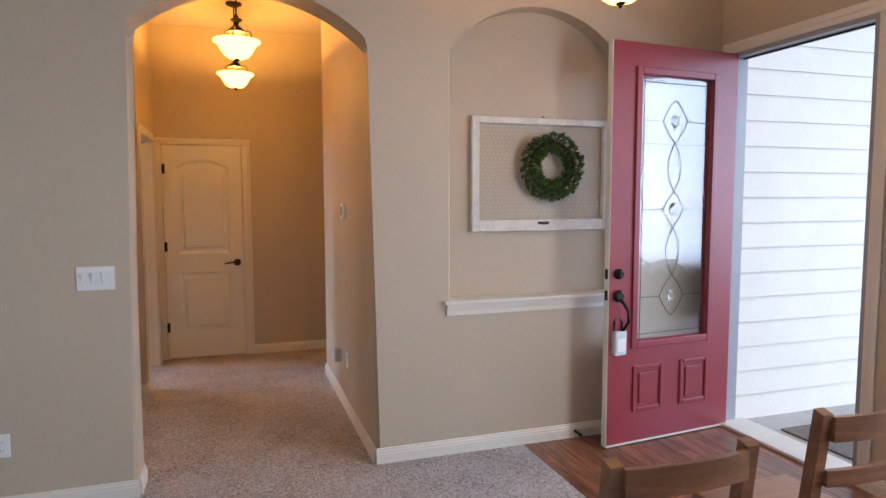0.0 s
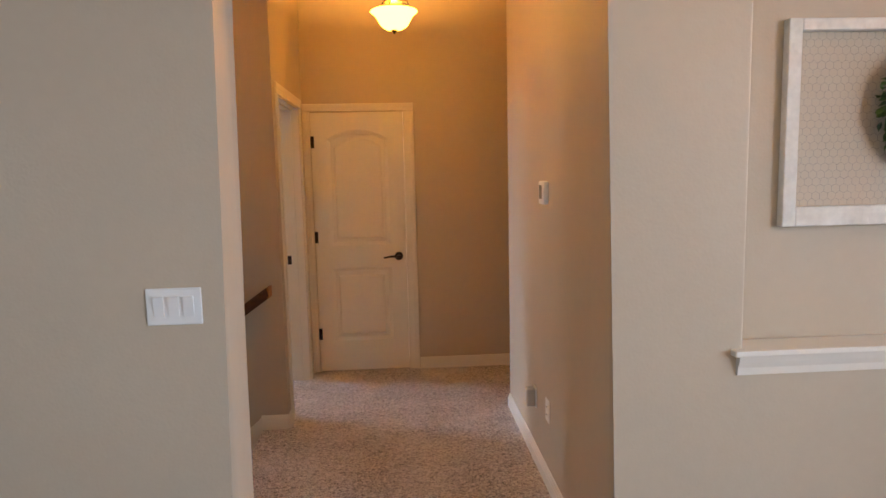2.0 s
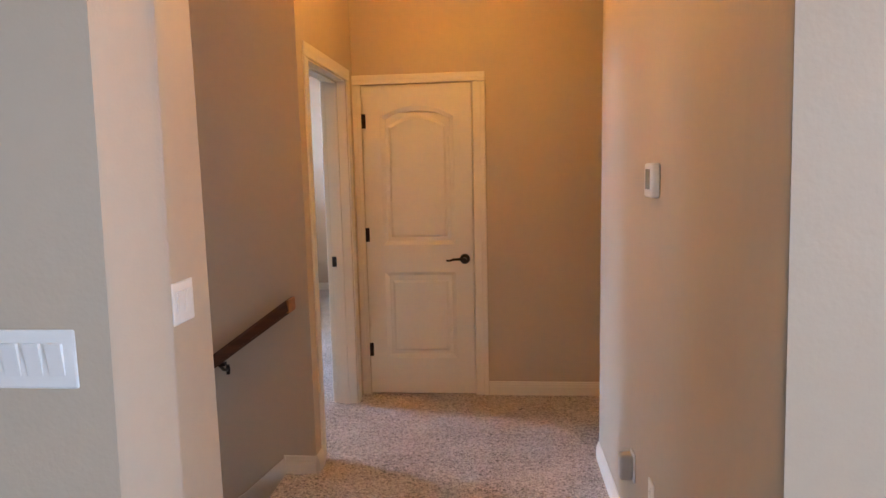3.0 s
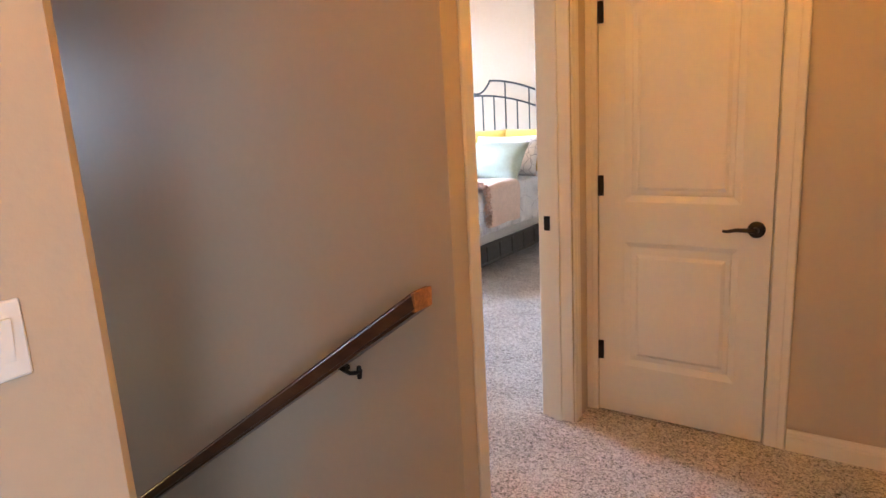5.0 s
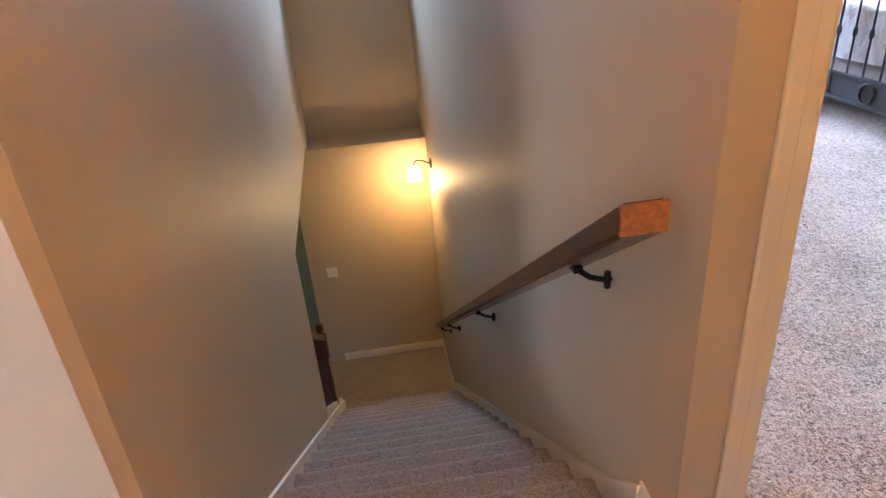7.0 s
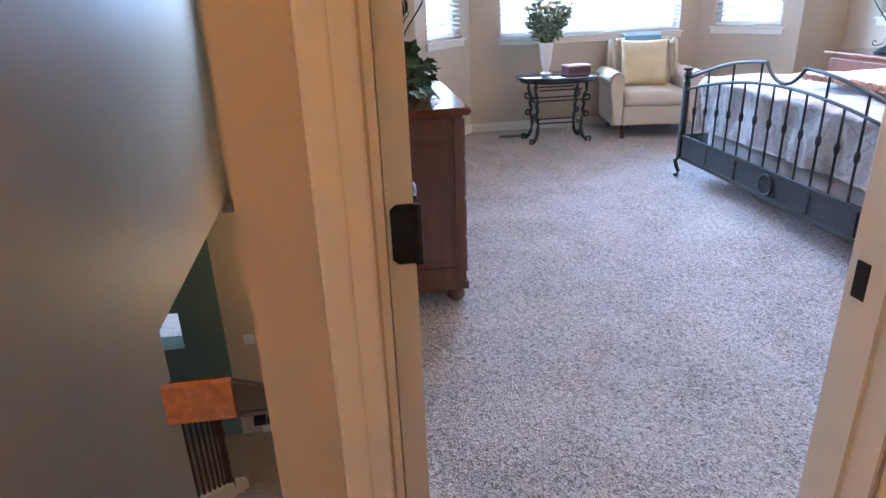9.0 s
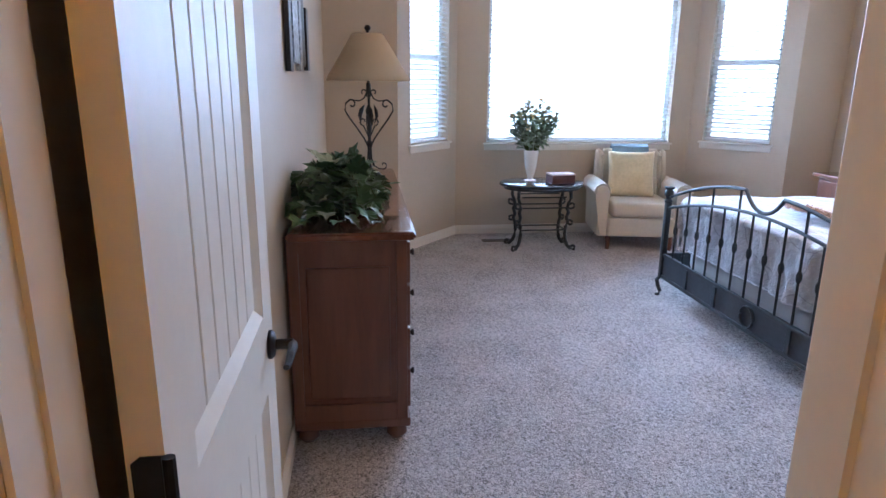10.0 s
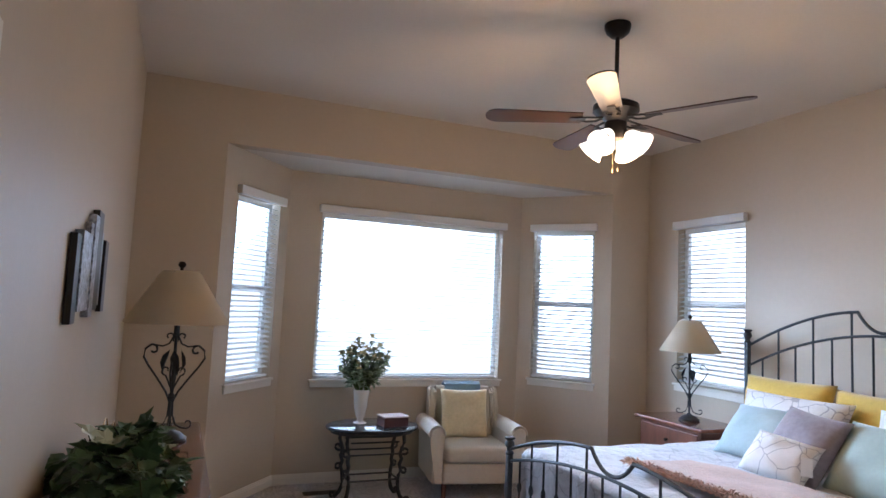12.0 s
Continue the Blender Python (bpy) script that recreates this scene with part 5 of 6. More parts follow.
part("leaves", lv, leaf_mat("ivy_leaf", (0.042, 0.088, 0.033), 0.5), iv)
part("pale_leaves", lv2, leaf_mat("ivy_leaf_pale", (0.34, 0.38, 0.26), 0.3), iv, "pale variegated leaves")
wbk = thing("wire_basket", (-2.95, 5.68, 0.936), "gold wire leaf-shaped basket behind the ivy", "basket")
bm = bmesh.new()
for k in range(5):
    r = 0.17 - 0.012 * k
    tube(bm, [(r * math.cos(radians(t)), 0.03 * k - 0.06, 0.02 + r * 1.15 * math.sin(radians(t))) for t in range(0, 181, 15)], 0.003, 5)
tube(bm, [(-0.17, -0.06, 0.003), (-0.12, 0.06, 0.003), (0.12, 0.06, 0.003), (0.17, -0.06, 0.003)], 0.003, 5, True)
soft(part("wire", bm, mat("gold_wire", (0.55, 0.38, 0.18), 0.35, 0.1, metal=0.9), wbk))

# wall art of metal strips
M_STEEL = mat("etched_metal", (0.34, 0.36, 0.40), 0.35, 0.95, 38, 0.2, 60, metal=0.4, fine=80)
M_BLK = mat("black_lacquer", (0.012, 0.012, 0.014), 0.35, 0.2)
wa = thing("wall_art", (-2.44, 5.50, 0), "black and etched silver metal strip wall art", "wall art")
for k, (xa, wd, z0, z1, mm, dy) in enumerate([(0.0, 0.10, 1.55, 1.86, M_BLK, 0.028), (-0.10, 0.24, 1.59, 1.88, M_STEEL, 0.034), (-0.335, 0.075, 1.60, 1.93, M_STEEL, 0.026), (-0.41, 0.11, 1.56, 1.97, M_STEEL, 0.032),
                                            (-0.52, 0.16, 1.585, 2.0, M_BLK, 0.03), (-0.70, 0.16, 1.60, 1.93, M_STEEL, 0.016), (-0.88, 0.12, 1.57, 1.90, M_BLK, 0.026)]):
    part("strip", bbox(xa - wd, xa, 0.004, dy, z0, z1, bevel=0.002), mm, wa)

# side table with iron legs
stb = thing("side_table", (-5.34, 7.475, 0), "oval dark-topped side table with scrolled iron legs", "side table")
bm = bmesh.new()
lathe(bm, [(0, 0.595), (0.95, 0.595), (0.985, 0.602), (1.0, 0.612), (0.985, 0.626), (0.96, 0.63), (0, 0.632)], 48)
bmesh.ops.scale(bm, verts=bm.verts, vec=(0.30, 0.405, 1))
soft(part("tabletop", bm, M_SLATE, stb, "dark oval tabletop"), 30)
bm = bmesh.new()
lathe(bm, [(0, 0.57), (0.88, 0.57), (0.9, 0.58), (0.9, 0.594), (0, 0.594)], 40)
bmesh.ops.scale(bm, verts=bm.verts, vec=(0.30, 0.405, 1))
soft(part("apron", bm, M_IRON, stb), 30)
for sx in (-1, 1):
    for sy in (-1, 1):
        def leg_at(o, z):
            return (sx * (0.10 + o * 0.55), sy * (0.20 + o), z)
        pr = [(0.07, 0.008)] + spiral(0.055, 0.025, 0.02, 0.006, -70, 190, 8)[::-1][:0] + [(0.06, 0.02), (0.035, 0.05), (0.02, 0.09), (0.012, 0.16), (0.018, 0.22), (0.032, 0.27), (0.02, 0.31), (0.035, 0.36), (0.02, 0.40), (0.035, 0.45), (0.05, 0.50), (0.045, 0.55), (0.03, 0.575)]
        bm = bmesh.new()
        tube(bm, [leg_at(o, z) for o, z in pr], 0.017, 8)
        tube(bm, [leg_at(o + 0.03, z) for o, z in spiral(0.05, 0.03, 0.028, 0.008, -90, 200, 10)], 0.012, 6)
        tube(bm, [leg_at(o, z) for o, z in spiral(0.055, 0.43, 0.035, 0.008, -120, 200, 10)], 0.011, 6)
        tube(bm, [leg_at(o, z) for o, z in spiral(0.05, 0.26, 0.03, 0.008, 120, -200, 10)], 0.011, 6)
        soft(part("leg", bm, M_IRON, stb))
for z in (0.50, 0.40, 0.19):
    for sx in (-1, 1):
        bm = bmesh.new()
        tube(bm, [(sx * 0.11, -0.21, z), (sx * 0.11, 0.21, z)], 0.008, 6)
        part("stretcher", bm, M_IRON, stb)
for sy in (-1, 1):
    bm = bmesh.new()
    tube(bm, [(-0.11, sy * 0.21, 0.19), (0.11, sy * 0.21, 0.19)], 0.008, 6)
    part("stretcher", bm, M_IRON, stb)

fv = thing("flower_vase", (-5.38, 7.37, 0.633), "white ceramic vase with cream and green flowers", "vase")
bm = bmesh.new()
lathe(bm, [(0, 0), (0.055, 0), (0.058, 0.008), (0.03, 0.02), (0.026, 0.035), (0.04, 0.07), (0.055, 0.14), (0.062, 0.22), (0.072, 0.285), (0.068, 0.288), (0.056, 0.22), (0.048, 0.14), (0.02, 0.05), (0, 0.05)], 32)
soft(part("vase", bm, M_CERAMIC, fv))
rnd = random.Random(5)
st, gl, fl = bmesh.new(), bmesh.new(), bmesh.new()
for k in range(56):
    a, sp = rnd.uniform(0, 2 * math.pi), math.sqrt(rnd.random())
    e = Vector((math.cos(a) * sp * 0.20, math.sin(a) * sp * 0.23, 0.72 - 0.16 * sp + rnd.uniform(-.15, .06)))
    b0 = Vector((math.cos(a) * 0.03, math.sin(a) * 0.03, 0.24))
    md = (b0 + e) / 2 + Vector((0, 0, 0.04))
    tube(st, [b0, md, e], 0.0022, 4)
    for i in range(12):
        t = rnd.uniform(0.25, 1.0)
        p = b0.lerp(e, t)
        d = Vector((math.cos(a + rnd.uniform(-1.6, 1.6)), math.sin(a + rnd.uniform(-1.6, 1.6)), rnd.uniform(-.3, 1.0)))
        leaf(gl, p, d, (0, 0, 1), rnd.uniform(0.055, 0.10), 0.034)
    if k % 4:
        for i in range(9):
            d = Vector((rnd.uniform(-1, 1), rnd.uniform(-1, 1), rnd.uniform(-.1, 1)))
            leaf(fl, e, d, (rnd.uniform(-1, 1), 0.5, 0.6), rnd.uniform(0.026, 0.048), 0.026)
part("stems", st, mat("stem_green", (0.08, 0.11, 0.03), 0.7, 0.2), fv)
part("leaves", gl, leaf_mat("bouquet_leaf", (0.24, 0.30, 0.19), 0.5), fv, "grey-green leaves")
part("flowers", fl, leaf_mat("bouquet_flower", (0.55, 0.48, 0.26), 0.3), fv, "cream-yellow blossoms")

bk = thing("book", (-5.24, 7.62, 0.6335), "thick dark red hardback book on the side table", "book", rz=6)
part("cover", bbox(-0.085, 0.085, -0.115, 0.115, 0.0, 0.006, bevel=0.002), mat("book_cloth", (0.07, 0.025, 0.03), 0.6, 0.15), bk)
part("pages", bbox(-0.08, 0.078, -0.11, 0.11, 0.0065, 0.078), mat("book_boards", (0.09, 0.035, 0.035), 0.6, 0.2), bk)
part("top_cover", bbox(-0.085, 0.085, -0.115, 0.115, 0.0785, 0.09, bevel=0.002), mat("book_top", (0.62, 0.50, 0.46), 0.5, 0.1), bk, "pale pink top cover")

# armchair
ac = thing("armchair", (-5.42, 8.44, 0), "cream upholstered armchair with rolled arms", "armchair", rz=-10)
part("seat_base", bbox(-0.34, 0.31, -0.31, 0.31, 0.13, 0.31, bevel=0.02, seg=3), M_CREAM, ac)
bm = bmesh.new()
box(bm, -0.26, 0.335, -0.295, 0.295, 0.312, 0.455, bevel=0.045, seg=5)
soft(part("seat_cushion", bm, M_CREAM, ac, "pale seat cushion"), 60)
bm = bmesh.new()
prof = [(-0.34, 0.2), (-0.26, 0.3), (-0.29, 0.6), (-0.335, 0.84)] + arc(-0.375, 0.85, 0.045, 0, 180, 8) + [(-0.45, 0.8), (-0.44, 0.2)]
wdt = 0.30
lo, hi = prism(bm, prof, 'y', -wdt, wdt)
bmesh.ops.bevel(bm, geom=[e for e in bm.edges if (abs(e.verts[0].co.y) > wdt - 0.01 and abs(e.verts[1].co.y) > wdt - 0.01 and e.verts[0].co.y * e.verts[1].co.y > 0)], offset=0.035, segments=4, affect='EDGES')
soft(part("backrest", bm, M_CREAM, ac), 50)
for sy in (-1, 1):
    bm = bmesh.new()
    # wing of the back
    prism(bm, [(-0.40, 0.5), (-0.22, 0.5), (-0.24, 0.70), (-0.30, 0.86), (-0.36, 0.90), (-0.42, 0.86)], 'y', *sorted((sy * 0.29, sy * 0.345)))
    bmesh.ops.bevel(bm, geom=list(bm.edges), offset=0.018, segments=3, affect='EDGES')
    soft(part("wing", bm, M_CREAM, ac), 50)
    bm = bmesh.new()
    prof = [(sy * 0.31, 0.13), (sy * 0.31, 0.50)] + [(sy * (0.375 - 0.07 * math.cos(radians(t))), 0.555 + 0.07 * math.sin(radians(t))) for t in range(-10, 211, 20)] + [(sy * 0.41, 0.46), (sy * 0.40, 0.13)]
    lo, hi = prism(bm, prof, 'x', -0.38, 0.30)
    bmesh.ops.bevel(bm, geom=[e for e in bm.edges if e.verts[0].co.x > 0.29 and e.verts[1].co.x > 0.29], offset=0.02, segments=3, affect='EDGES')
    soft(part("arm", bm, M_CREAM, ac), 40)
    bm = bmesh.new()
    out = [(sy * (0.375 - 0.078 * math.cos(radians(t))), 0.555 + 0.078 * math.sin(radians(t))) for t in range(-10, 200, 15)]
    inn = [(sy * (0.375 - 0.0715 * math.cos(radians(t))), 0.555 + 0.0715 * math.sin(radians(t))) for t in range(-10, 200, 15)]
    prism(bm, out + inn[::-1], 'x', -0.15, 0.306)
    soft(part("arm_cover", bm, M_CREAMLT, ac, "pale arm cover"), 40)
    for fx in (-0.38, 0.26):
        bm = bmesh.new()
        lathe(bm, [(0, 0), (0.018, 0), (0.026, 0.13), (0, 0.13)], 12, fx, sy * 0.29)
        soft(part("leg", bm, M_CHERRY, ac, "dark tapered wooden leg"))
AM = pose(-5.42, 8.44, 0, 0, 0, -10)
cushion("throw_pillow", 0.46, 0.46, 0.15, M_GOLD, AM @ pose(-0.13, -0.03, 0.665, 0, 0, 90) @ pose(0, 0, 0, -14, 0, 0), "plush pale gold square pillow on the armchair", seed=2)
bm = bmesh.new()
prism(bm, [(-0.315, 0.80), (-0.325, 0.905), (-0.37, 0.922), (-0.42, 0.905), (-0.455, 0.78), (-0.465, 0.78), (-0.435, 0.915), (-0.37, 0.942), (-0.315, 0.918), (-0.30, 0.80)], 'y', -0.19, 0.17)
tb = soft(part("throw_blanket", bm, M_THROW, None), 50)
tb.matrix_basis = AM
tagged(tb, "folded blue throw over the armchair back", "blanket")

# bed
X0, X1, YF, YH, XC = -3.83, -1.67, 7.98, 10.13, -2.75
bed = thing("bed", (XC, YF, 0), "king bed with a dark wrought-iron frame", "bed")
HW = (X1 - X0) / 2


def iron(nm, pts, r=0.011, seg=8):
    bm = bmesh.new()
    tube(bm, pts, r, seg)
    return soft(part(nm, bm, M_IRON, bed))


def board(y, zup, zlow, ends, dip, band, posts, legs):
    """An iron head or foot board at local y."""
    for sx in (-1, 1):
        x = sx * HW
        bm = bmesh.new()
        box(bm, x - 0.019, x + 0.019, y - 0.019, y + 0.019, 0.14, posts, bevel=0.004)
        lathe(bm, [(0, 0), (0.024, 0), (0.03, 0.012), (0.018, 0.03), (0.024, 0.05), (0.034, 0.06), (0.03, 0.085), (0.02, 0.095), (0.036, 0.105), (0.036, 0.115), (0, 0.118)], 14, x, y, posts)
        soft(part("post", bm, M_IRON, bed))
        bm = bmesh.new()
        o = -1 if legs else 0
        tube(bm, [(x + sx * 0.0, y, 0.16), (x + sx * 0.022, y + o * 0.02, 0.12), (x + sx * 0.012, y + o * 0.012, 0.075), (x - sx * 0.004, y, 0.04), (x + sx * 0.002, y + o * 0.006, 0.012), (x + sx * 0.02, y + o * 0.02, 0.006)], 0.018, 8, r1=0.012)
        soft(part("leg", bm, M_IRON, bed))
    n = 40
    up = lambda x: zup - (zup - ends) * ((abs(x) - 0.175) / (HW - 0.175)) ** 1.7
    for sx in (-1, 1):
        iron("upper_rail", [(sx * (0.175 + (HW - 0.175) * i / 24), y, up(0.175 + (HW - 0.175) * i / 24)) for i in range(25)], 0.011)
    iron("dip_rail", [(x, y, zup + 0.004 - (zup - dip) * (1 - (abs(x) / 0.175) ** 2.2)) for x in [-0.175 + 0.35 * i / 16 for i in range(17)]], 0.011)
    low = lambda x: zlow + (dip - 0.015 - zlow) * (1 - (abs(x) / HW) ** 1.9)
    iron("lower_rail", [(-HW + 2 * HW * i / n, y, low(-HW + 2 * HW * i / n)) for i in range(n + 1)], 0.010)
    m = 15
    for i in range(1, m):
        x = -HW + 2 * HW * i / m
        tall = i % 2 == 0 and abs(x) > 0.2
        zt = up(x) if tall else low(x)
        bm = bmesh.new()
        tube(bm, [(x, y, band[1]), (x, y, zt)], 0.0075, 6)
        zk = band[1] + (low(x) - band[1]) * 0.55
        lathe(bm, [(0, -0.03), (0.010, -0.028), (0.015, -0.012), (0.015, 0.012), (0.010, 0.028), (0, 0.03)], 8, x, y, zk)
        soft(part("spindle", bm, M_IRON, bed))
    part("band_panel", bbox(-HW, HW, y - 0.003, y + 0.003, band[0], band[1]), mat("iron_panel", (0.05, 0.055, 0.062), 0.55, 0.2, 10, metal=0.3), bed, "dark grey sheet-iron band")
    for z in band:
        part("band_rail", bbox(-HW, HW, y - 0.012, y + 0.012, z - 0.012, z + 0.012, bevel=0.003), M_IRON, bed)
    for i in range(5):
        if i == 2:
            continue
        x = -HW + 2 * HW * (i + 1) / 6
        part("band_strap", bbox(x - 0.018, x + 0.018, y - 0.012, y + 0.012, band[0] + 0.0125, band[1] - 0.0125, bevel=0.002), M_IRON, bed)
    bm = bmesh.new()
    zc = (band[0] + band[1]) / 2
    tube(bm, [(0.062 * math.cos(2 * math.pi * i / 28), y - 0.012, zc + 0.062 * math.sin(2 * math.pi * i / 28)) for i in range(28)], 0.008, 6, True)
    soft(part("ring", bm, M_IRON, bed))


board(0.0, 0.94, 0.66, 0.735, 0.835, (0.155, 0.315), 0.70, True)
board(YH - YF, 1.76, 1.30, 1.46, 1.62, (0.155, 0.315), 1.48, False)
for sx in (-1, 1):
    x = sx * HW
    part("side_panel", bbox(x - 0.003, x + 0.003, 0.02, YH - YF - 0.02, 0.155, 0.315), M_IRON, bed)
    for z in (0.155, 0.315):
        part("side_rail", bbox(x - 0.012, x + 0.012, 0.02, YH - YF - 0.02, z - 0.012, z + 0.012, bevel=0.003), M_IRON, bed)
    for i in range(9):
        y = 0.15 + i * 0.23
        part("side_strap", bbox(x - 0.013, x + 0.013, y - 0.015, y + 0.015, 0.168, 0.302), M_IRON, bed)

MW, ML = 0.99, YH - YF - 0.10
part("mattress", bbox(-MW, MW, 0.14, 0.05 + ML, 0.22, 0.66, bevel=0.06, seg=4), fabric("mattress_cloth", (0.55, 0.53, 0.52), 0.04), bed)

# quilt with hanging sides and folds
nx, ny = 110, 110
drop = 0.40
q = bmesh.new()
rows = []
for j in range(ny + 1):
    t = -drop + (ML + drop) * j / ny
    row = []
    for i in range(nx + 1):
        s = -(MW + drop) + 2 * (MW + drop) * i / nx
        ox, oy = max(0.0, abs(s) - MW), max(0.0, -t)
        x = max(-MW, min(MW, s))
        y = max(0.0, t)
        z = 0.755
        R = 0.06
        def fall(o):
            if o < R * 1.57:
                a = o / R
                return R * math.sin(a), R * (1 - math.cos(a))
            return R, R + (o - R * 1.57)
        hx, dx = fall(ox)
        hy, dy = fall(oy)
        sgn = 1 if s > 0 else -1
        X, Y, Z = x + sgn * hx * 0.6, y - hy * 0.6 + 0.10, z - max(dx, dy)
        if ox > 0 and oy > 0:
            Z = z - max(dx, dy) - 0.03 * min(ox, oy) / drop
        f1 = noise.noise(Vector((s * 2.6, t * 2.6, 0.3)))
        f2 = noise.noise(Vector((s * 7.0, t * 7.0, 4.3)))
        if dx + dy < 0.05:
            Z += 0.022 * f1 + 0.015 * f2 + 0.006 * noise.noise(Vector((s * 16.0, t * 16.0, 1.1)))
        else:
            along = t if dx > dy else s
            g = noise.noise(Vector((along * 9.0 + (dx + dy) * 2.5, 0.5 * (dx + dy) * 3, 7.7)))
            g2 = noise.noise(Vector((along * 21.0 - (dx + dy) * 6.0, (dx + dy) * 4, 2.2)))
            off = 0.045 * g + 0.022 * g2 + 0.012 * f2
            X += sgn * off * (1 if dx > dy else 0)
            Y -= (off - 0.02) * (1 if dy >= dx else 0)
            Z = max(Z, 0.335 + 0.02 * f1)
        X = max(-1.055, min(1.055, X))
        Y = max(0.035, Y)
        row.append(q.verts.new((X, Y, Z)))
    rows.append(row)
for j in range(ny):
    for i in range(nx):
        q.faces.new((rows[j][i], rows[j][i + 1], rows[j + 1][i + 1], rows[j + 1][i]))
foot_edge = [v.co.copy() for v in rows[0]]
side_edges = [[r[k].co.copy() for r in rows] for k in (0, -1)]
qo = part("quilt", q, M_QUILT, None, smooth=True)
qo.location = (XC, YF, 0)
tagged(qo, "white quilt with grey stitched loops, draped over the bed", "quilt")
for edge in [foot_edge] + side_edges:
    bm = bmesh.new()
    tube(bm, edge, 0.007, 5)
    part("hem", bm, M_QUILT, qo)

# peach throw across the foot of the bed, with a fluffy fringe
tw = thing("throw_blanket", (XC, YF, 0), "peach knitted throw with ruffled fringe across the bed", "blanket")
bm = bmesh.new()
rws = []
n1, n2 = 60, 20
for j in range(n2 + 1):
    row = []
    for i in range(n1 + 1):
        u, v = i / n1, j / n2
        s = -0.35 + 1.75 * u
        y = 0.24 + 0.10 * u + (0.50 + 0.15 * math.sin(u * 2.5)) * v
        ex = max(0.0, s - 1.02)
        X = min(s, 1.03) + min(ex, 0.05) * 0.6
        Z = 0.792 - ex * 0.95 + 0.012 * noise.noise(Vector((s * 5, y * 5, 1.7))) + 0.012
        row.append(bm.verts.new((X, y + 0.12, Z)))
    rws.append(row)
for j in range(n2):
    for i in range(n1):
        bm.faces.new((rws[j][i], rws[j][i + 1], rws[j + 1][i + 1], rws[j + 1][i]))
part("knit", bm, M_PEACH, tw, smooth=True)
bm = bmesh.new()
rnd = random.Random(21)
for i in range(2600):
    u = rnd.random()
    s = -0.35 + 1.75 * u
    y = 0.24 + 0.10 * u + 0.12 + rnd.uniform(-0.03, 0.05)
    ex = max(0.0, s - 1.02)
    p = Vector((min(s, 1.03) + min(ex, 0.05) * 0.7, y, 0.81 - ex * 0.95 + rnd.uniform(0, 0.02)))
    leaf(bm, p, (rnd.uniform(-1, 1), rnd.uniform(-1.2, 0.4), rnd.uniform(-.2, .7)), (rnd.uniform(-1, 1), rnd.uniform(-1, 1), 1), rnd.uniform(0.018, 0.036), 0.009, 0.4)
part("fringe", bm, leaf_mat("peach_fringe", (0.56, 0.38, 0.30), 0.3), tw, "ruffled darker peach fringe")

P = lambda x, y, z, tilt, yaw=0, roll=0: pose(x, y, z, 0, 0, yaw) @ pose(0, 0, 0, -tilt, 0, 0) @ pose(0, 0, 0, 0, roll, 0)
cushion("pillow", 0.72, 0.46, 0.20, M_YELLOW, P(-3.36, 9.97, 1.03, 14, 2), "mustard yellow pillow sham against the headboard", group="bed pillows", seed=1)
cushion("pillow", 0.72, 0.46, 0.20, M_YELLOW, P(-2.66, 9.97, 1.01, 16, -2), "mustard yellow pillow sham against the headboard", group="bed pillows", seed=4)
cushion("pillow", 0.66, 0.46, 0.20, M_YELLOW, P(-2.03, 9.97, 1.01, 14), "mustard yellow pillow sham against the headboard", group="bed pillows", seed=6)
cushion("pillow", 0.80, 0.44, 0.20, M_FLORAL, P(-3.14, 9.74, 0.965, 24, 3), "white pillow with grey stitched loops", group="bed pillows", seed=7)
cushion("pillow", 0.80, 0.44, 0.20, M_FLORAL, P(-2.20, 9.74, 0.965, 24, -3), "white pillow with grey stitched loops", group="bed pillows", seed=9)
cushion("pillow", 0.60, 0.42, 0.19, M_BLUE, P(-3.12, 9.50, 0.92, 42, 4), "dusty blue linen pillow leaning on others", group="bed pillows", seed=12)
cushion("pillow", 0.78, 0.46, 0.22, M_SAGE, P(-2.16, 9.34, 0.93, 34, -6), "sage green linen pillow leaning on others", group="bed pillows", seed=13)
cushion("throw_pillow", 0.46, 0.46, 0.16, M_MAUVE, P(-2.70, 9.30, 0.945, 34, -6, 4), "mauve velvet square throw pillow", group="bed pillows", seed=15)
fp = cushion("throw_pillow", 0.41, 0.29, 0.15, M_FLORAL, P(-2.70, 9.12, 0.885, 40, 8, 6), "small white pillow with grey loops and a tag", group="bed pillows", seed=17)
tg = thing("price_tag", (-2.49, 9.07, 0.90), "white paper tag hanging from the small pillow", "tag", rz=20)
part("card", bbox(-0.03, 0.03, -0.002, 0.002, -0.06, 0.04), M_WHITE, tg)

# nightstand and its lamp
ns = thing("nightstand", (-4.32, 9.99, 0), "cherry-wood nightstand beside the bed", "nightstand")
bm = bmesh.new()
box(bm, -0.36, 0.36, -0.21, 0.24, 0.08, 0.755, bevel=0.004)
part("body", bm, M_CHERRY, ns)
part("top", bbox(-0.40, 0.40, -0.25, 0.25, 0.757, 0.79, bevel=0.009, seg=3), M_CHERRYTOP, ns, "polished reddish top")
for z in (0.12, 0.33, 0.54):
    dw = part("drawer", bbox(-0.33, 0.33, -0.226, -0.2105, z, z + 0.19, bevel=0.005), M_CHERRY, ns)
    bm = bmesh.new()
    lathe(bm, [(0, 0), (0.008, 0), (0.007, 0.012), (0.016, 0.02), (0.014, 0.028), (0, 0.03)], 12)
    bmesh.ops.rotate(bm, verts=bm.verts, cent=(0, 0, 0), matrix=Matrix.Rotation(radians(90), 3, 'X'))
    bmesh.ops.translate(bm, verts=bm.verts, vec=(0, -0.226, z + 0.095))
    soft(part("knob", bm, M_BLACK, dw, "dark metal knob"))
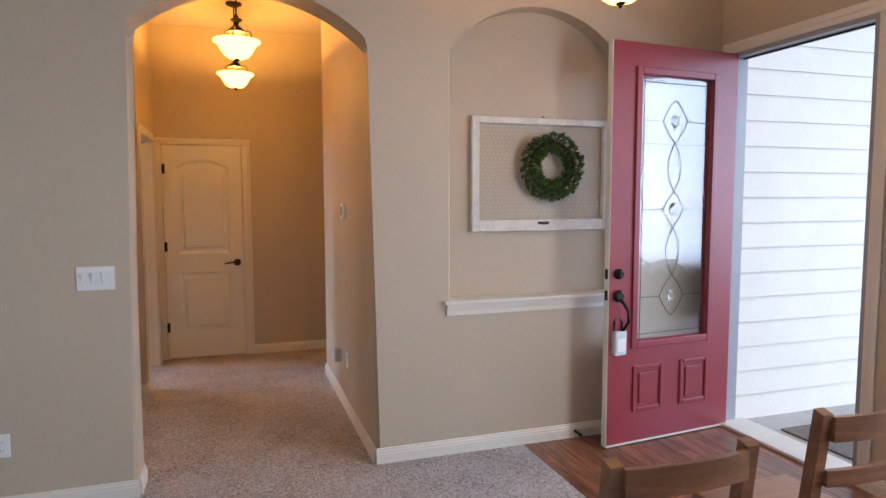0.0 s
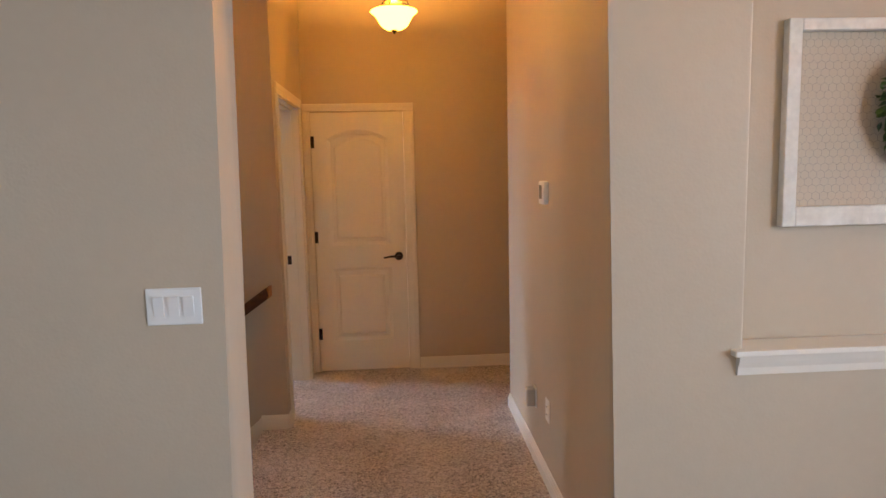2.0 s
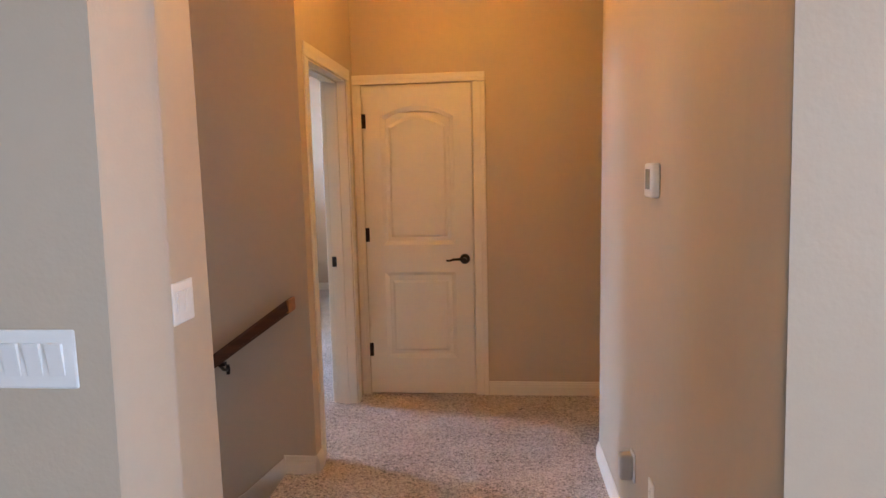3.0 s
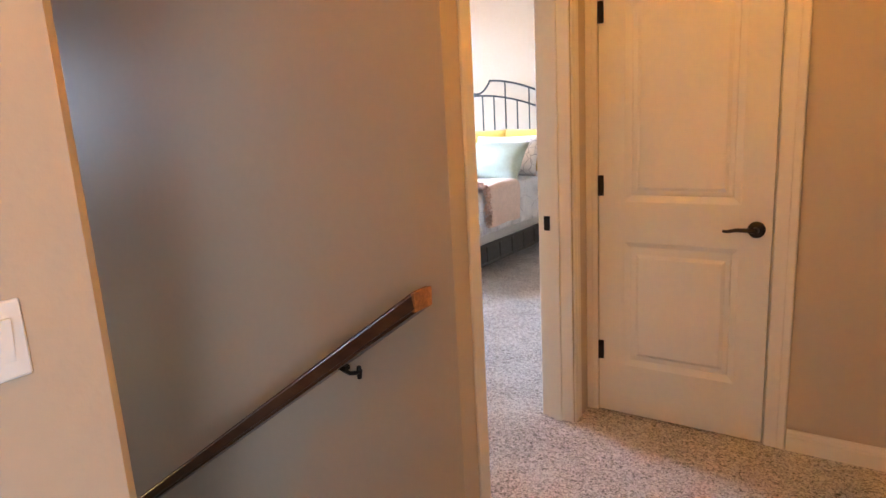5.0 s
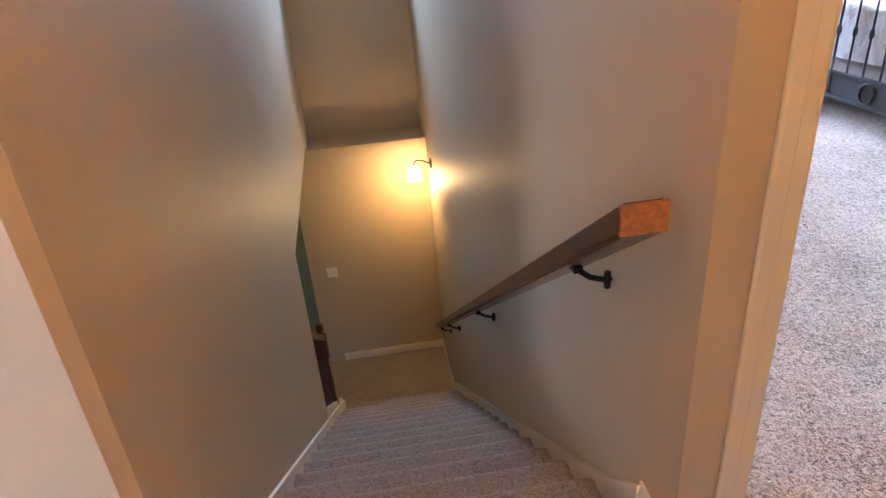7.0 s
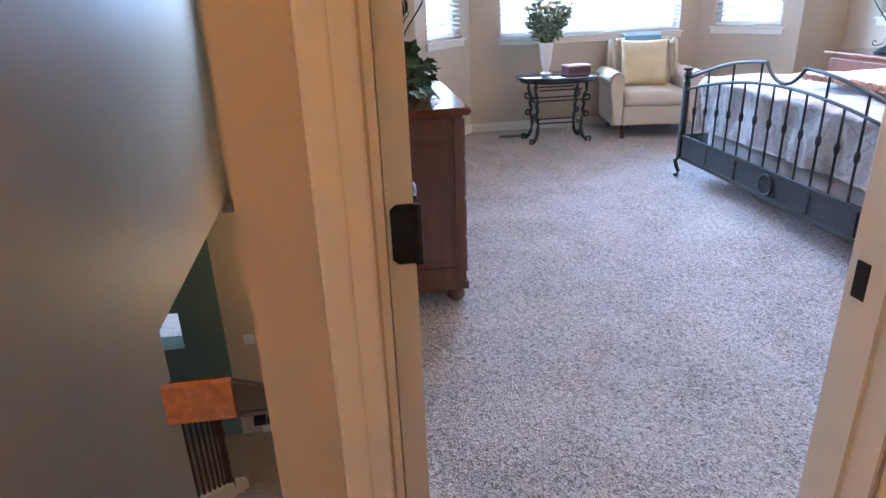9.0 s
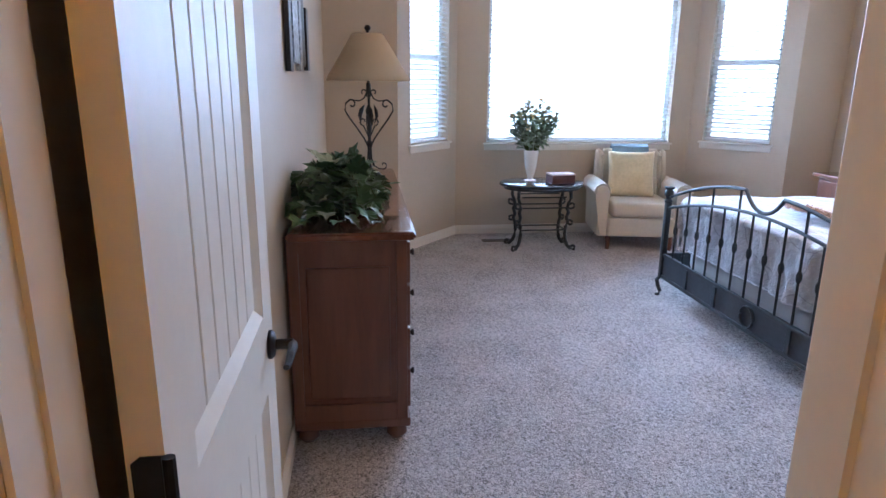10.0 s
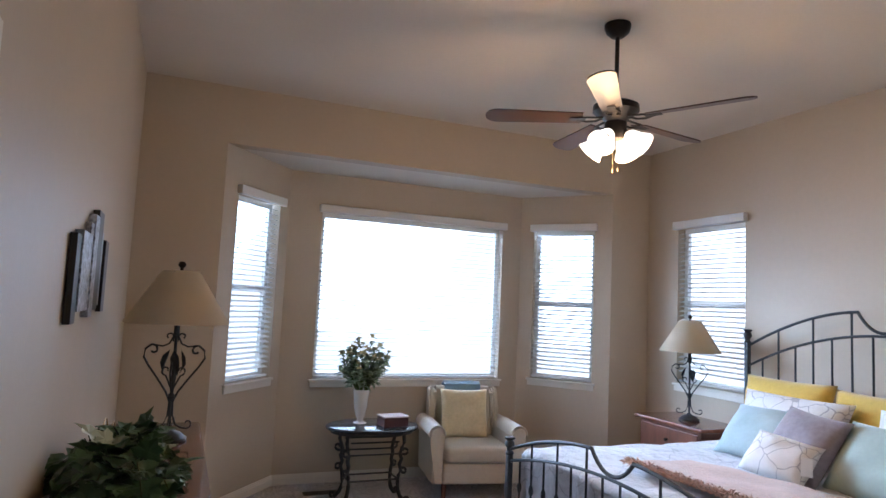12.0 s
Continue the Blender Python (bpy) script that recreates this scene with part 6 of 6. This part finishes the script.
for fx in (-0.31, 0.31):
    for fy in (-0.17, 0.19):
        bm = bmesh.new()
        lathe(bm, [(0, 0), (0.03, 0.002), (0.042, 0.02), (0.036, 0.05), (0.028, 0.08), (0, 0.08)], 16, fx, fy)
        soft(part("bun_foot", bm, M_CHERRY, ns))
table_lamp((-4.30, 9.98, 0.791), 40, "wrought-iron scroll lamp with cream shade on the nightstand")

# ceiling fan
cf = thing("ceiling_fan", (-2.90, 8.07, BCEIL), "bronze ceiling fan with dark blades and lit glass shades", "ceiling fan")
bm = bmesh.new()
lathe(bm, [(0, 0), (0.075, 0), (0.075, -0.02), (0.065, -0.05), (0.035, -0.075), (0, -0.078)], 28)
soft(part("canopy", bm, M_BLACK, cf))
bm = bmesh.new()
tube(bm, [(0, 0, -0.06), (0, 0, -0.46)], 0.0125, 12)
part("downrod", bm, M_BLACK, cf)
bm = bmesh.new()
lathe(bm, [(0, -0.42), (0.025, -0.42), (0.03, -0.455), (0.10, -0.465), (0.128, -0.48), (0.13, -0.515), (0.10, -0.54), (0.075, -0.555), (0.06, -0.575), (0, -0.58)], 36)
soft(part("motor", bm, M_BLACK, cf))
bm = bmesh.new()
lathe(bm, [(0, -0.575), (0.062, -0.578), (0.062, -0.66), (0.05, -0.675), (0, -0.68)], 28)
soft(part("light_kit", bm, M_BLACK, cf))
M_BLADE = wood("blade_wood", (0.06, 0.032, 0.022), 0.35, (0.9, 9, 9), 3, 0.3)
for k in range(5):
    a = 72 * k + 28.7
    bm = bmesh.new()
    pts = [(0.19, -0.055)] + [(0.67, -0.070)] + arc(0.67, 0.0, 0.070, -90, 90, 8)[1:-1] + [(0.67, 0.070), (0.19, 0.055)]
    prism(bm, pts, 'z', -0.004, 0.004)
    bmesh.ops.rotate(bm, verts=bm.verts, cent=(0, 0, 0), matrix=Matrix.Rotation(radians(12), 3, 'X'))
    bmesh.ops.translate(bm, verts=bm.verts, vec=(0, 0, -0.555))
    bl = part("blade", bm, M_BLADE, cf, "dark wooden blade")
    bl.matrix_basis = pose(0, 0, 0, 0, 0, a)
    bm = bmesh.new()
    for sy in (-1, 1):
        tube(bm, [(0.07, sy * 0.012, -0.55), (0.11, sy * 0.035, -0.562), (0.16, sy * 0.04, -0.565), (0.21, sy * 0.02, -0.562), (0.25, 0, -0.561)], 0.006, 6)
    box(bm, 0.17, 0.26, -0.022, 0.022, -0.566, -0.561)
    br = part("bracket", bm, M_BLACK, bl)
M_FANGLASS = glow("fan_glass_lit", (1.0, 0.86, 0.66), 9.0)
for k in range(4):
    a = radians(90 * k + 25)
    c, s = math.cos(a), math.sin(a)
    bm = bmesh.new()
    lathe(bm, [(0.022, 0), (0.036, -0.012), (0.046, -0.04), (0.056, -0.075), (0.078, -0.115), (0.074, -0.116), (0.05, -0.076), (0.04, -0.04), (0.03, -0.014), (0.02, -0.004)], 24)
    bmesh.ops.rotate(bm, verts=bm.verts, cent=(0, 0, 0), matrix=Matrix.Rotation(radians(-48), 3, 'Y'))
    bmesh.ops.rotate(bm, verts=bm.verts, cent=(0, 0, 0), matrix=Matrix.Rotation(a, 3, 'Z'))
    bmesh.ops.translate(bm, verts=bm.verts, vec=(0.075 * c, 0.075 * s, -0.655))
    soft(part("glass_shade", bm, M_FANGLASS, cf, "glowing tulip glass shade"))
    bm = bmesh.new()
    tube(bm, [(0.04 * c, 0.04 * s, -0.64), (0.075 * c, 0.075 * s, -0.652)], 0.018, 10)
    part("lamp_holder", bm, M_BLACK, cf)
for dx in (-0.02, 0.03):
    bm = bmesh.new()
    tube(bm, [(dx, 0, -0.67), (dx, 0, -0.84)], 0.0015, 5)
    lathe(bm, [(0, -0.865), (0.005, -0.86), (0.006, -0.845), (0.003, -0.838), (0, -0.838)], 8, dx, 0, 0)
    part("pull_chain", bm, mat("chain", (0.5, 0.4, 0.25), 0.3, 0.05, metal=0.8), cf)
point_light("fan_light", (-2.90, 8.07, BCEIL - 0.88), 105, (1.0, 0.60, 0.28), 0.18)

# floor register by the bay
rg = thing("floor_register", (-5.62, 7.12, 0.0), "dark metal floor register on the carpet", "vent", rz=90)
part("frame", bbox(-0.15, 0.15, -0.05, 0.05, 0.0, 0.006, bevel=0.002), mat("register_metal", (0.10, 0.07, 0.05), 0.5, 0.2, metal=0.5), rg)
for i in range(9):
    part("louvre", bbox(-0.13 + i * 0.03, -0.115 + i * 0.03, -0.035, 0.035, 0.0065, 0.009), M_BLACK, rg)

# what nobody could count stays joined
for thing_ob in (wr, iv, fv, tw):
    for o in thing_ob.children:
        if o.name.split(".")[0] in ("leaves", "pale_leaves", "flowers", "fringe", "stems"):
            o["kind"] = "stuff"
